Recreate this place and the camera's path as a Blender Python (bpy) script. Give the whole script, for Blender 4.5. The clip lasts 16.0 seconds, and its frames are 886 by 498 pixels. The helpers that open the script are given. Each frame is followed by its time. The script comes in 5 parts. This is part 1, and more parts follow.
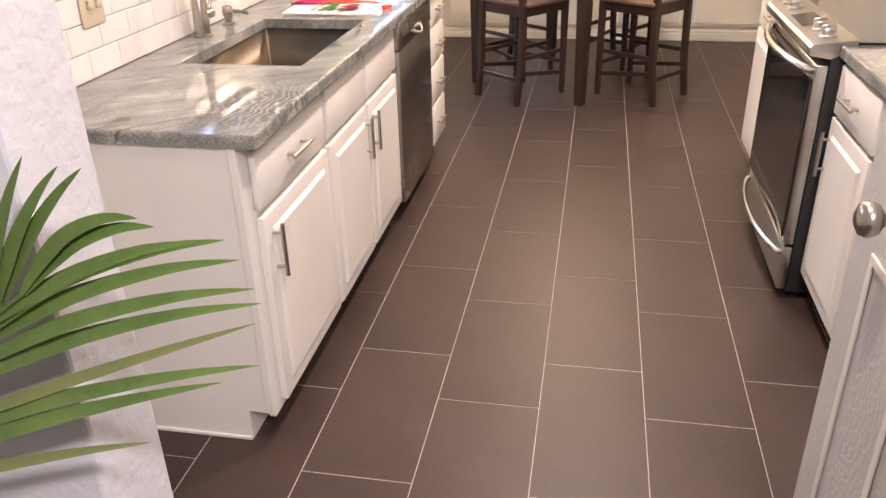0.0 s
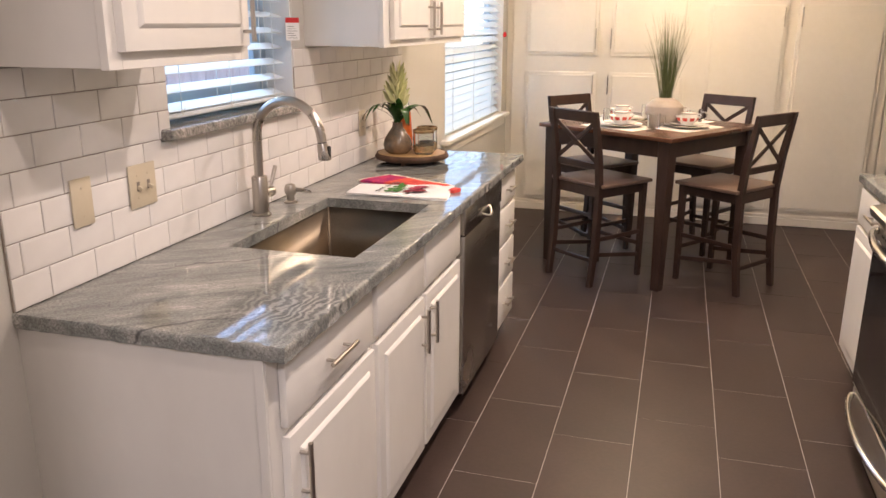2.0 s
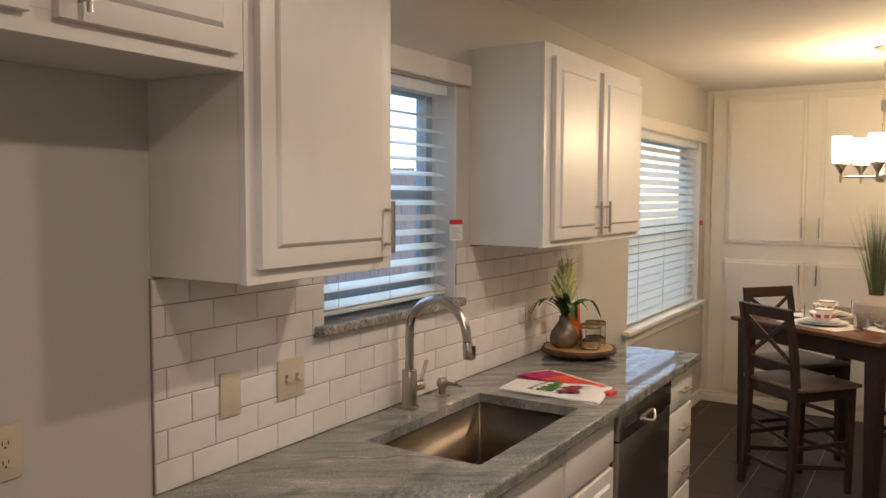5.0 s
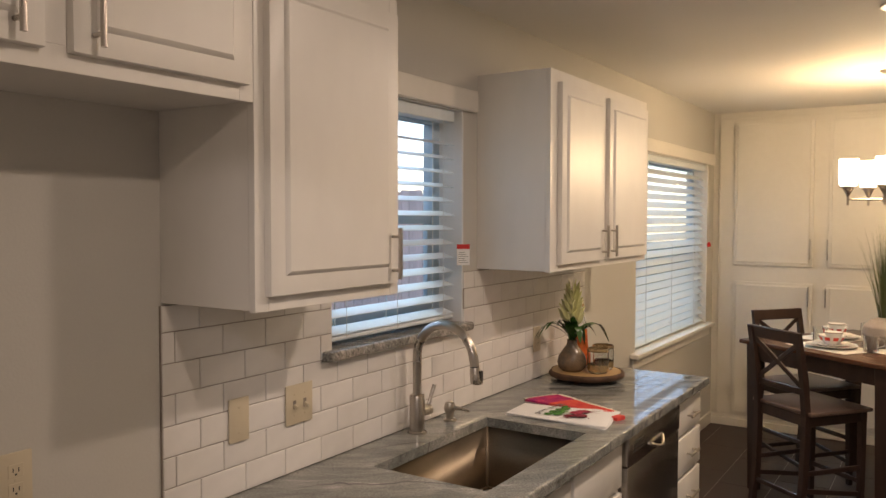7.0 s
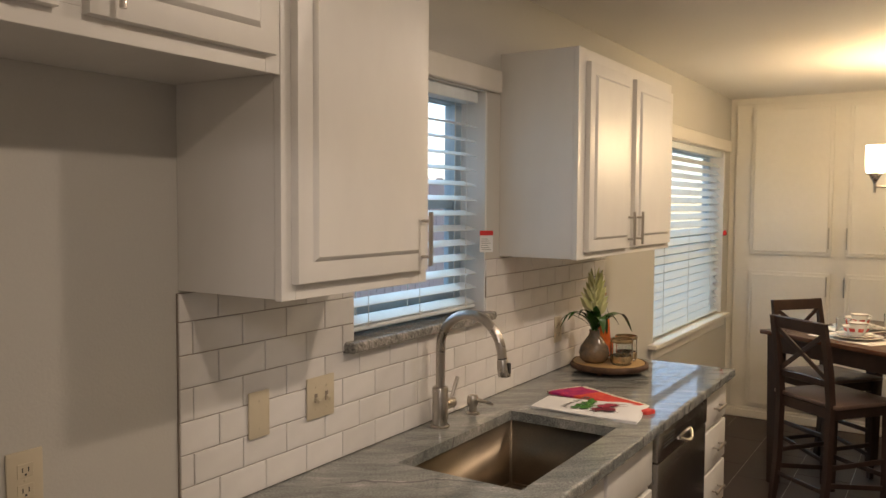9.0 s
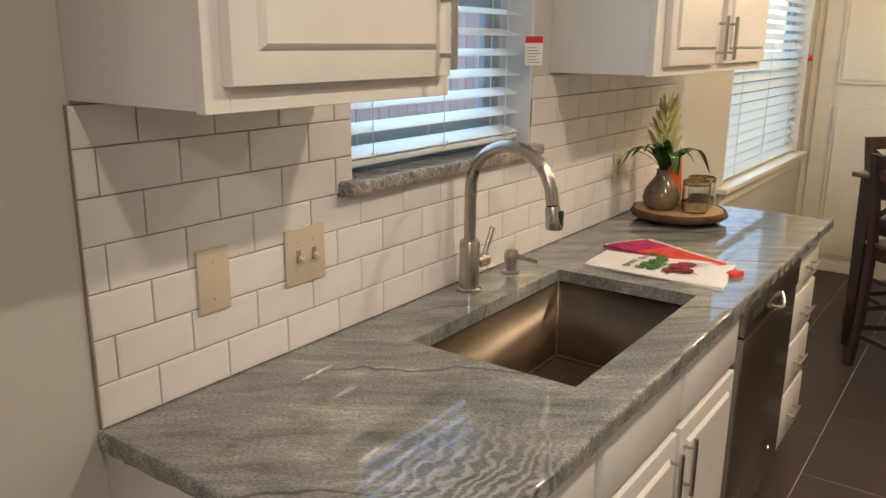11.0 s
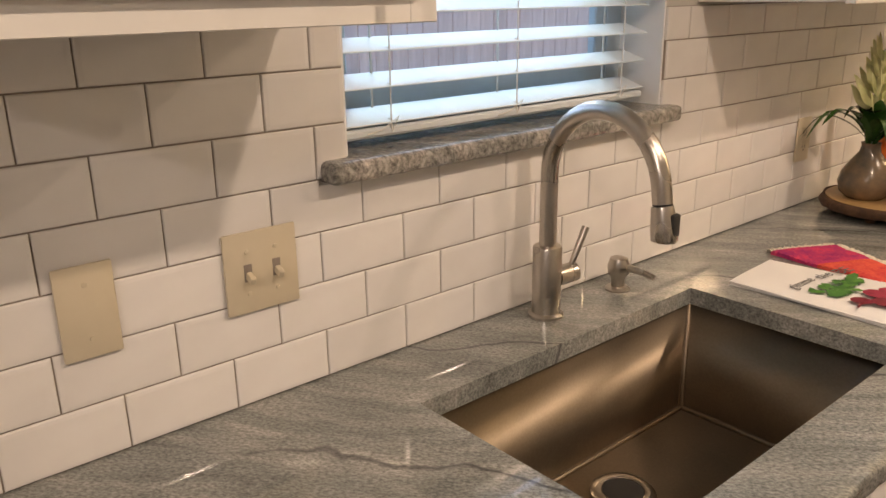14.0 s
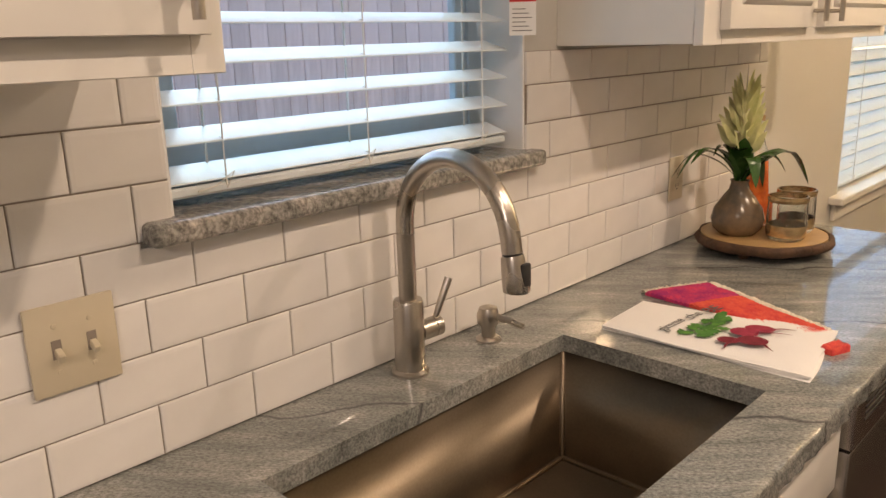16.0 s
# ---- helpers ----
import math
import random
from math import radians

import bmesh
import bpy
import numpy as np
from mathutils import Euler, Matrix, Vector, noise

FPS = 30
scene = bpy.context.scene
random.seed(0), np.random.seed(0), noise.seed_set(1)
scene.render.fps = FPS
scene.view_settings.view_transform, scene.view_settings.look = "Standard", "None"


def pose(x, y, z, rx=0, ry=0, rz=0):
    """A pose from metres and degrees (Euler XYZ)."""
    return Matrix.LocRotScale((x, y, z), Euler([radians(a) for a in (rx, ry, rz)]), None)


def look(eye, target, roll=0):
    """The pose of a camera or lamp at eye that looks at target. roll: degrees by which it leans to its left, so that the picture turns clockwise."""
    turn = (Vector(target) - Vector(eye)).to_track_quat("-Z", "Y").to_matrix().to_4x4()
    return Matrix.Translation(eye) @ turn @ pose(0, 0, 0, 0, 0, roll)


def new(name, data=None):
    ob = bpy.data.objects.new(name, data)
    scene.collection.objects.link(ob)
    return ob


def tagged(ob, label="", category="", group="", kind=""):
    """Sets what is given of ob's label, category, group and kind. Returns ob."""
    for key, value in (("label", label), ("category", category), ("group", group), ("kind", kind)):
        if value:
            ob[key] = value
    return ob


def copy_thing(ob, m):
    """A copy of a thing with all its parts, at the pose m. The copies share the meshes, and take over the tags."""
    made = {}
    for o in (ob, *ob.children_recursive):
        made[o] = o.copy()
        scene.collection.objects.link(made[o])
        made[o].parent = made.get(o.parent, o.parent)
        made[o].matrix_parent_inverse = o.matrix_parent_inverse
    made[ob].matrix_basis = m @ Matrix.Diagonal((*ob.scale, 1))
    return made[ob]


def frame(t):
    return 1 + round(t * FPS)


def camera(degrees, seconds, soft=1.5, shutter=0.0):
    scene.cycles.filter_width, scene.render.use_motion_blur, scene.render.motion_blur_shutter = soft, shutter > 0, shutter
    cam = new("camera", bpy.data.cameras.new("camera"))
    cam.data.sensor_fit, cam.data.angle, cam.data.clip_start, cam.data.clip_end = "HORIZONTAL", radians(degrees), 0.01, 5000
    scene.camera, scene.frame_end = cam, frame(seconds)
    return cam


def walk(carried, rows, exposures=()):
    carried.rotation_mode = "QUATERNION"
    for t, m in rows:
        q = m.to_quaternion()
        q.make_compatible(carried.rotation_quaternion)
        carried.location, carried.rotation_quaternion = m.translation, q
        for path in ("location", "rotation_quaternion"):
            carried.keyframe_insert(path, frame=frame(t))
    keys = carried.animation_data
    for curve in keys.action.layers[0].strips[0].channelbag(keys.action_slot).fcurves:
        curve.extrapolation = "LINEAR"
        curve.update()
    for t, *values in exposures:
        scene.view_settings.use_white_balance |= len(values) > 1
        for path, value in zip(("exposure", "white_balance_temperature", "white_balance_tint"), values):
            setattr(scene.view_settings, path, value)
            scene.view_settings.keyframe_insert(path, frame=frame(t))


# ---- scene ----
cam = camera(58.5, 16.0)
PATH = [
    (0, (1.432, -1.743, 1.497), (1.087, 0.004, 0.588), -1.5),
    (0.5, (1.44, -1.721, 1.513), (1.029, 0.061, 0.703), -0.6),
    (1, (1.423, -1.648, 1.513), (0.981, 0.147, 0.75), 0.2),
    (1.5, (1.393, -1.515, 1.525), (0.942, 0.315, 0.856), 0.7),
    (2, (1.397, -1.446, 1.547), (0.856, 0.398, 0.995), 0.2),
    (2.5, (1.457, -1.39, 1.572), (0.714, 0.411, 1.12), 0.1),
    (3, (1.526, -1.341, 1.587), (0.632, 0.411, 1.22), 0.3),
    (3.5, (1.551, -1.318, 1.612), (0.573, 0.406, 1.344), 0.4),
    (4, (1.568, -1.32, 1.633), (0.542, 0.388, 1.455), 0.4),
    (4.5, (1.611, -1.341, 1.646), (0.558, 0.356, 1.532), 0.3),
    (4.7, (1.61, -1.344, 1.653), (0.553, 0.348, 1.52), 0.2),
    (6.8, (1.623, -1.362, 1.653), (0.54, 0.314, 1.523), -0.1),
    (7, (1.622, -1.358, 1.669), (0.541, 0.322, 1.586), 0.1),
    (7.5, (1.618, -1.353, 1.703), (0.544, 0.334, 1.71), -0.5),
    (8, (1.599, -1.363, 1.707), (0.519, 0.321, 1.716), 0.1),
    (8.5, (1.56, -1.351, 1.684), (0.456, 0.316, 1.644), 0.5),
    (8.7, (1.536, -1.336, 1.672), (0.442, 0.337, 1.607), 0.3),
    (10.8, (1.155, -0.832, 1.562), (0.101, 0.798, 1.083), 1.1),
    (11, (1.16, -0.764, 1.548), (0.04, 0.812, 1.037), 0.5),
    (11.5, (1.087, -0.627, 1.523), (-0.093, 0.888, 0.963), -0.1),
    (12, (0.954, -0.516, 1.527), (-0.208, 0.995, 0.921), 2.4),
    (12.5, (0.866, -0.448, 1.517), (-0.309, 1.046, 0.893), 2.6),
    (13, (0.859, -0.381, 1.501), (-0.378, 1.065, 0.886), 1.7),
    (13.5, (0.926, -0.248, 1.508), (-0.443, 1.068, 0.879), 0.3),
    (14, (0.972, -0.126, 1.48), (-0.475, 1.109, 0.865), -0.8),
    (14.5, (0.996, -0.054, 1.482), (-0.482, 1.15, 0.876), -1.4),
    (15, (0.987, -0.027, 1.486), (-0.462, 1.218, 0.894), -1.1),
    (15.5, (0.983, -0.015, 1.48), (-0.397, 1.32, 0.92), -0.9),
    (16, (1.003, 0.004, 1.478), (-0.332, 1.401, 0.964), -1.6),
]
EXPOSURES = [(0, 3.28, 6120, 21), (0.5, 3.08, 6120, 21), (1.0, 2.98, 6180, 21), (1.5, 2.90, 6200, 21), (2.0, 2.68, 6200, 20), (2.5, 2.35, 6250, 17), (3.5, 1.93, 6350, 15), (4.5, 1.75, 6550, 15), (7, 1.75, 6850, 17), (7.5, 1.62, 6850, 15), (8, 1.6, 6900, 15), (8.5, 1.64, 6850, 14), (11, 2.15, 6550, 11), (12, 2.15, 6650, 10), (13, 2.12, 6850, 14), (13.5, 2.2, 7050, 17), (15, 2.2, 7150, 17), (16, 2.17, 7150, 17)]
walk(cam, [(t, look(eye, target, roll)) for t, eye, target, roll in PATH], EXPOSURES)


# ---- world, sun, large lights ----
world = bpy.data.worlds.new("world")
scene.world = world
world.use_nodes = True
wn = world.node_tree
sky = wn.nodes.new("ShaderNodeTexSky")
sky.sky_type, sky.sun_disc = "NISHITA", False
sky.sun_elevation, sky.sun_rotation = radians(48), radians(-70)
sky.ozone_density, sky.dust_density = 2.5, 0.5
bg = wn.nodes["Background"]
bg.inputs["Strength"].default_value = 0.105
wn.links.new(sky.outputs[0], bg.inputs[0])

sun = new("sun", bpy.data.lights.new("sun", "SUN"))
sun.data.energy, sun.data.angle, sun.data.color = 0.55, radians(25), (0.50, 0.84, 1.0)
sun.matrix_world = look((-6, 2.2, 7.1), (0, 0, 0))

CEIL = 2.49
CAN_W, CHAND_W = 3.85, 2.0
WARM = (1.0, 0.82, 0.65)


def area(name, m, w, h, power, color, shape="RECTANGLE"):
    ob = new(name, bpy.data.lights.new(name, "AREA"))
    ob.data.shape, ob.data.size, ob.data.size_y = shape, w, h
    ob.data.energy, ob.data.color = power, color
    ob.matrix_world = m
    return ob


for cy in (-0.5, 0.86, 2.2):
    area("can_light_lamp", pose(1.45, cy, CEIL - 0.012), 0.10, 0.10, CAN_W * (0.65 if cy < 0 else 1), WARM, "DISK")
# unseen fill lamp added behind the opening to brighten the cabinet end
area("room_lamp", pose(1.95, -2.25, CEIL - 0.02), 0.3, 0.3, 9.5, (1.0, 0.90, 0.84), "DISK")


# ---- helpers of this scene ----
def part(name, bm, material, parent=None, label="", smooth=None):
    me = bpy.data.meshes.new(name)
    bm.normal_update()
    if parent is not None and parent.get("_w"):
        o = Vector(parent["_w"])
        for v in bm.verts:
            v.co -= o
    bm.to_mesh(me)
    bm.free()
    ob = new(name, me)
    me.materials.append(material)
    if smooth is not None:
        me.shade_smooth()
        me.set_sharp_from_angle(angle=radians(smooth))
    if parent is not None:
        ob.parent = parent
        if parent.get("_w"):
            ob["_w"] = parent["_w"]
    if label:
        ob["label"] = label
    return ob


def thing(name, at, label, category, group="", world_coords=True, rz=0.0, kind=""):
    ob = new(name)
    ob.empty_display_size = 0.05
    ob.location = at
    ob.rotation_euler = (0, 0, radians(rz))
    if world_coords:
        ob["_w"] = list(at)
    return tagged(ob, label, category, group, kind)


def solid(name, bm, material, label="", category="", group="", kind="", smooth=None):
    return tagged(part(name, bm, material, None, "", smooth), label, category, group, kind)


def box(x0, x1, y0, y1, z0, z1, bevel=0.0, seg=1, bm=None):
    b = bmesh.new()
    bmesh.ops.create_cube(b, size=1)
    for v in b.verts:
        v.co = Vector(((x0 + x1) / 2 + v.co.x * (x1 - x0), (y0 + y1) / 2 + v.co.y * (y1 - y0), (z0 + z1) / 2 + v.co.z * (z1 - z0)))
    if bevel:
        bmesh.ops.bevel(b, geom=b.edges[:], offset=bevel, segments=seg, affect="EDGES", profile=0.5)
    return join(bm, b) if bm is not None else b


def join(bm, other, m=None):
    me = bpy.data.meshes.new("tmp")
    if m is not None:
        other.transform(m)
    other.to_mesh(me)
    bm.from_mesh(me)
    bpy.data.meshes.remove(me)
    other.free()
    return bm


def lathe(profile, at=(0, 0, 0), n=32, bm=None):
    """A turned shape from (radius, height) pairs."""
    b = bmesh.new()
    rings = []
    for r, z in profile:
        if r < 1e-6:
            rings.append([b.verts.new((at[0], at[1], at[2] + z))])
        else:
            rings.append([b.verts.new((at[0] + r * math.cos(2 * math.pi * i / n), at[1] + r * math.sin(2 * math.pi * i / n), at[2] + z)) for i in range(n)])
    for a, c in zip(rings, rings[1:]):
        for i in range(n):
            j = (i + 1) % n
            if len(a) == 1 and len(c) == 1:
                continue
            if len(a) == 1:
                b.faces.new((a[0], c[j], c[i]))
            elif len(c) == 1:
                b.faces.new((a[i], a[j], c[0]))
            else:
                b.faces.new((a[i], a[j], c[j], c[i]))
    bmesh.ops.recalc_face_normals(b, faces=b.faces[:])
    return join(bm, b) if bm is not None else b


def tube(points, radius, n=12, bm=None, caps=True):
    """A round bar along points; radius a number or a list."""
    b = bmesh.new()
    pts = [Vector(p) for p in points]
    rad = radius if isinstance(radius, (list, tuple)) else [radius] * len(pts)
    up = None
    rings = []
    for i, p in enumerate(pts):
        t = (pts[min(i + 1, len(pts) - 1)] - pts[max(i - 1, 0)]).normalized()
        if up is None:
            up = t.orthogonal().normalized()
        up = (up - t * up.dot(t)).normalized()
        side = t.cross(up)
        rings.append([b.verts.new(p + rad[i] * (up * math.cos(2 * math.pi * k / n) + side * math.sin(2 * math.pi * k / n))) for k in range(n)])
    for a, c in zip(rings, rings[1:]):
        for k in range(n):
            b.faces.new((a[k], a[(k + 1) % n], c[(k + 1) % n], c[k]))
    if caps:
        b.faces.new(rings[0][::-1])
        b.faces.new(rings[-1])
    bmesh.ops.recalc_face_normals(b, faces=b.faces[:])
    return join(bm, b) if bm is not None else b


def beam(p, q, w, d, bevel=0.002, bm=None, side=(1, 0, 0)):
    """A square bar from p to q: w along side, d across it."""
    p, q = Vector(p), Vector(q)
    t = (q - p).normalized()
    s = Vector(side)
    s = (s - t * s.dot(t)).normalized()
    r = t.cross(s)
    b = box(-w / 2, w / 2, -d / 2, d / 2, 0, (q - p).length, bevel)
    m = Matrix((s, r, t)).transposed().to_4x4()
    m.translation = p
    if m.determinant() < 0:
        bmesh.ops.reverse_faces(b, faces=b.faces[:])
    b.transform(m)
    return join(bm, b) if bm is not None else b


def slab(outline, z0, z1, bm=None):
    b = bmesh.new()
    lo = [b.verts.new((x, y, z0)) for x, y in outline]
    hi = [b.verts.new((x, y, z1)) for x, y in outline]
    n = len(outline)
    b.faces.new(lo[::-1])
    b.faces.new(hi)
    for i in range(n):
        b.faces.new((lo[i], lo[(i + 1) % n], hi[(i + 1) % n], hi[i]))
    bmesh.ops.recalc_face_normals(b, faces=b.faces[:])
    return join(bm, b) if bm is not None else b


# ---- materials ----
def surface(name, a, b, scale=3.0, fine=60.0, rough=(0.4, 0.5), bump=0.1, metal=0.0, depth=0.002, coat=0.0, per_object=0.0, stretch=(1, 1, 1), spec=0.5, fine_mix=0.3, trans=0.0):
    m = bpy.data.materials.new(name)
    m.use_nodes = True
    t = m.node_tree
    N, L = t.nodes.new, t.links.new
    p = t.nodes["Principled BSDF"]
    co = N("ShaderNodeTexCoord")
    mp = N("ShaderNodeMapping")
    mp.inputs["Scale"].default_value = stretch
    L(co.outputs["Object"], mp.inputs["Vector"])
    n1, n2 = N("ShaderNodeTexNoise"), N("ShaderNodeTexNoise")
    n1.inputs["Scale"].default_value, n1.inputs["Detail"].default_value = scale, 4
    n2.inputs["Scale"].default_value, n2.inputs["Detail"].default_value = fine, 3
    L(mp.outputs[0], n1.inputs["Vector"])
    L(mp.outputs[0], n2.inputs["Vector"])
    mixf = N("ShaderNodeMix")
    mixf.inputs["Factor"].default_value = fine_mix
    L(n1.outputs["Fac"], mixf.inputs["A"])
    L(n2.outputs["Fac"], mixf.inputs["B"])
    ramp = N("ShaderNodeMapRange")
    ramp.inputs["From Min"].default_value, ramp.inputs["From Max"].default_value = 0.32, 0.68
    L(mixf.outputs["Result"], ramp.inputs["Value"])
    col = N("ShaderNodeMix")
    col.data_type = "RGBA"
    col.inputs["A"].default_value, col.inputs["B"].default_value = (*a, 1), (*b, 1)
    L(ramp.outputs[0], col.inputs["Factor"])
    out = col.outputs["Result"]
    if per_object:
        oi, hsv, mr = N("ShaderNodeObjectInfo"), N("ShaderNodeHueSaturation"), N("ShaderNodeMapRange")
        mr.inputs["To Min"].default_value, mr.inputs["To Max"].default_value = 1 - per_object, 1 + per_object
        L(oi.outputs["Random"], mr.inputs["Value"])
        L(mr.outputs[0], hsv.inputs["Value"])
        L(out, hsv.inputs["Color"])
        out = hsv.outputs[0]
    L(out, p.inputs["Base Color"])
    rr = N("ShaderNodeMapRange")
    rr.inputs["To Min"].default_value, rr.inputs["To Max"].default_value = rough
    L(n1.outputs["Fac"], rr.inputs["Value"])
    L(rr.outputs[0], p.inputs["Roughness"])
    p.inputs["Metallic"].default_value = metal
    p.inputs["Coat Weight"].default_value = coat
    p.inputs["Coat Roughness"].default_value = 0.08
    p.inputs["Specular IOR Level"].default_value = spec
    p.inputs["Transmission Weight"].default_value = trans
    if bump:
        bp = N("ShaderNodeBump")
        bp.inputs["Strength"].default_value, bp.inputs["Distance"].default_value = bump, depth
        L(n2.outputs["Fac"], bp.inputs["Height"])
        L(bp.outputs[0], p.inputs["Normal"])
    return m


def glow(name, color, strength):
    m = bpy.data.materials.new(name)
    m.use_nodes = True
    p = m.node_tree.nodes["Principled BSDF"]
    p.inputs["Base Color"].default_value = (*color, 1)
    p.inputs["Emission Color"].default_value = (*color, 1)
    p.inputs["Emission Strength"].default_value = strength
    return m


def glass(name, tint=(0.95, 0.97, 0.97), rough=0.02):
    m = bpy.data.materials.new(name)
    m.use_nodes = True
    p = m.node_tree.nodes["Principled BSDF"]
    p.inputs["Base Color"].default_value = (*tint, 1)
    p.inputs["Roughness"].default_value = rough
    p.inputs["Transmission Weight"].default_value = 1.0
    p.inputs["IOR"].default_value = 1.45
    return m


def granite(name="polished_granite", tint=(1, 1, 1), vein=0.7, speck_scale=190, lo=0.56, hi=1.44, rough=0.045):
    m = bpy.data.materials.new(name)
    m.use_nodes = True
    t = m.node_tree
    N, L = t.nodes.new, t.links.new
    p = t.nodes["Principled BSDF"]
    co = N("ShaderNodeTexCoord")
    mp = N("ShaderNodeMapping")
    mp.inputs["Rotation"].default_value = (0, 0, radians(-38))
    L(co.outputs["Object"], mp.inputs["Vector"])
    st = N("ShaderNodeMapping")
    st.inputs["Scale"].default_value = (1.0, 4.6, 2.0)
    L(mp.outputs[0], st.inputs["Vector"])
    warp = N("ShaderNodeTexNoise")
    warp.inputs["Scale"].default_value, warp.inputs["Detail"].default_value = 1.7, 5
    L(co.outputs["Object"], warp.inputs["Vector"])
    add = N("ShaderNodeVectorMath")
    add.operation = "MULTIPLY_ADD"
    add.inputs[1].default_value = (0.55, 0.75, 0.4)
    L(warp.outputs["Color"], add.inputs[0])
    L(st.outputs[0], add.inputs[2])
    cloud = N("ShaderNodeTexNoise")
    cloud.inputs["Scale"].default_value, cloud.inputs["Detail"].default_value, cloud.inputs["Roughness"].default_value = 4.2, 9, 0.68
    L(add.outputs[0], cloud.inputs["Vector"])
    speck = N("ShaderNodeTexNoise")
    speck.inputs["Scale"].default_value, speck.inputs["Detail"].default_value, speck.inputs["Roughness"].default_value = speck_scale, 4, 0.7
    fs = N("ShaderNodeMapping")
    fs.inputs["Scale"].default_value = (0.8, 1.35, 1.1)
    L(mp.outputs[0], fs.inputs["Vector"])
    L(fs.outputs[0], speck.inputs["Vector"])
    r1 = N("ShaderNodeValToRGB")
    e = r1.color_ramp.elements
    e[0].position, e[0].color = 0.27, (0.10 * tint[0], 0.105 * tint[1], 0.097 * tint[2], 1)
    e[1].position, e[1].color = 0.74, (0.50 * tint[0], 0.49 * tint[1], 0.455 * tint[2], 1)
    k = r1.color_ramp.elements.new(0.46)
    k.color = (0.20 * tint[0], 0.21 * tint[1], 0.20 * tint[2], 1)
    k = r1.color_ramp.elements.new(0.60)
    k.color = (0.285 * tint[0], 0.285 * tint[1], 0.267 * tint[2], 1)
    L(cloud.outputs["Fac"], r1.inputs["Fac"])
    r2 = N("ShaderNodeMapRange")
    r2.inputs["From Min"].default_value, r2.inputs["From Max"].default_value = 0.36, 0.64
    r2.inputs["To Min"].default_value, r2.inputs["To Max"].default_value = lo, hi
    L(speck.outputs["Fac"], r2.inputs["Value"])
    mul = N("ShaderNodeMix")
    mul.data_type, mul.blend_type = "RGBA", "MULTIPLY"
    mul.inputs["Factor"].default_value = 1
    L(r1.outputs[0], mul.inputs["A"])
    L(r2.outputs[0], mul.inputs["B"])
    # long dark veins
    sep = N("ShaderNodeSeparateXYZ")
    L(mp.outputs[0], sep.inputs[0])
    wob = N("ShaderNodeTexNoise")
    wob.inputs["Scale"].default_value, wob.inputs["Detail"].default_value, wob.inputs["Roughness"].default_value = 5.0, 4, 0.45
    L(mp.outputs[0], wob.inputs["Vector"])
    line = N("ShaderNodeMath")
    line.operation = "MULTIPLY_ADD"
    line.inputs[1].default_value = 0.16
    L(wob.outputs["Fac"], line.inputs[0])
    L(sep.outputs["Y"], line.inputs[2])
    fold = N("ShaderNodeMath")
    fold.operation = "PINGPONG"
    fold.inputs[1].default_value = 0.40
    L(line.outputs[0], fold.inputs[0])
    sub = N("ShaderNodeMath")
    sub.operation = "SUBTRACT"
    sub.inputs[1].default_value = 0.21
    L(fold.outputs[0], sub.inputs[0])
    ab = N("ShaderNodeMath")
    ab.operation = "ABSOLUTE"
    L(sub.outputs[0], ab.inputs[0])
    vr = N("ShaderNodeMapRange")
    vr.inputs["From Min"].default_value, vr.inputs["From Max"].default_value = 0.0010, 0.0058
    vr.inputs["To Min"].default_value, vr.inputs["To Max"].default_value = vein, 0.0
    L(ab.outputs[0], vr.inputs["Value"])
    gate = N("ShaderNodeTexNoise")
    gate.inputs["Scale"].default_value = 2.3
    L(co.outputs["Object"], gate.inputs["Vector"])
    gr = N("ShaderNodeMapRange")
    gr.inputs["From Min"].default_value, gr.inputs["From Max"].default_value = 0.34, 0.46
    L(gate.outputs["Fac"], gr.inputs["Value"])
    gm = N("ShaderNodeMath")
    gm.operation = "MULTIPLY"
    L(gr.outputs[0], gm.inputs[0])
    L(vr.outputs[0], gm.inputs[1])
    dark = N("ShaderNodeMix")
    dark.data_type = "RGBA"
    dark.inputs["B"].default_value = (0.035, 0.035, 0.04, 1)
    L(gm.outputs[0], dark.inputs["Factor"])
    L(mul.outputs["Result"], dark.inputs["A"])
    # a folded swirl of thin bands near the front corner of the slab
    ctr = N("ShaderNodeVectorMath")
    ctr.operation = "SUBTRACT"
    ctr.inputs[1].default_value = (0.60, 0.10, 0.914)
    L(co.outputs["Object"], ctr.inputs[0])
    sq = N("ShaderNodeMapping")
    sq.inputs["Rotation"].default_value = (0, 0, radians(28))
    sq.inputs["Scale"].default_value = (1.9, 0.75, 1)
    L(ctr.outputs[0], sq.inputs["Vector"])
    wv = N("ShaderNodeVectorMath")
    wv.operation = "MULTIPLY_ADD"
    wv.inputs[1].default_value = (0.55, 0.45, 0.0)
    fold_n = N("ShaderNodeTexNoise")
    fold_n.inputs["Scale"].default_value, fold_n.inputs["Detail"].default_value, fold_n.inputs["Roughness"].default_value = 4.5, 6, 0.55
    L(co.outputs["Object"], fold_n.inputs["Vector"])
    L(fold_n.outputs["Color"], wv.inputs[0])
    L(sq.outputs[0], wv.inputs[2])
    ln = N("ShaderNodeVectorMath")
    ln.operation = "LENGTH"
    L(wv.outputs[0], ln.inputs[0])
    fq = N("ShaderNodeMath")
    fq.operation = "MULTIPLY"
    fq.inputs[1].default_value = 150
    L(ln.outputs["Value"], fq.inputs[0])
    sn = N("ShaderNodeMath")
    sn.operation = "SINE"
    L(fq.outputs[0], sn.inputs[0])
    pos = N("ShaderNodeMapRange")
    pos.inputs["From Min"].default_value, pos.inputs["From Max"].default_value = -0.4, 0.9
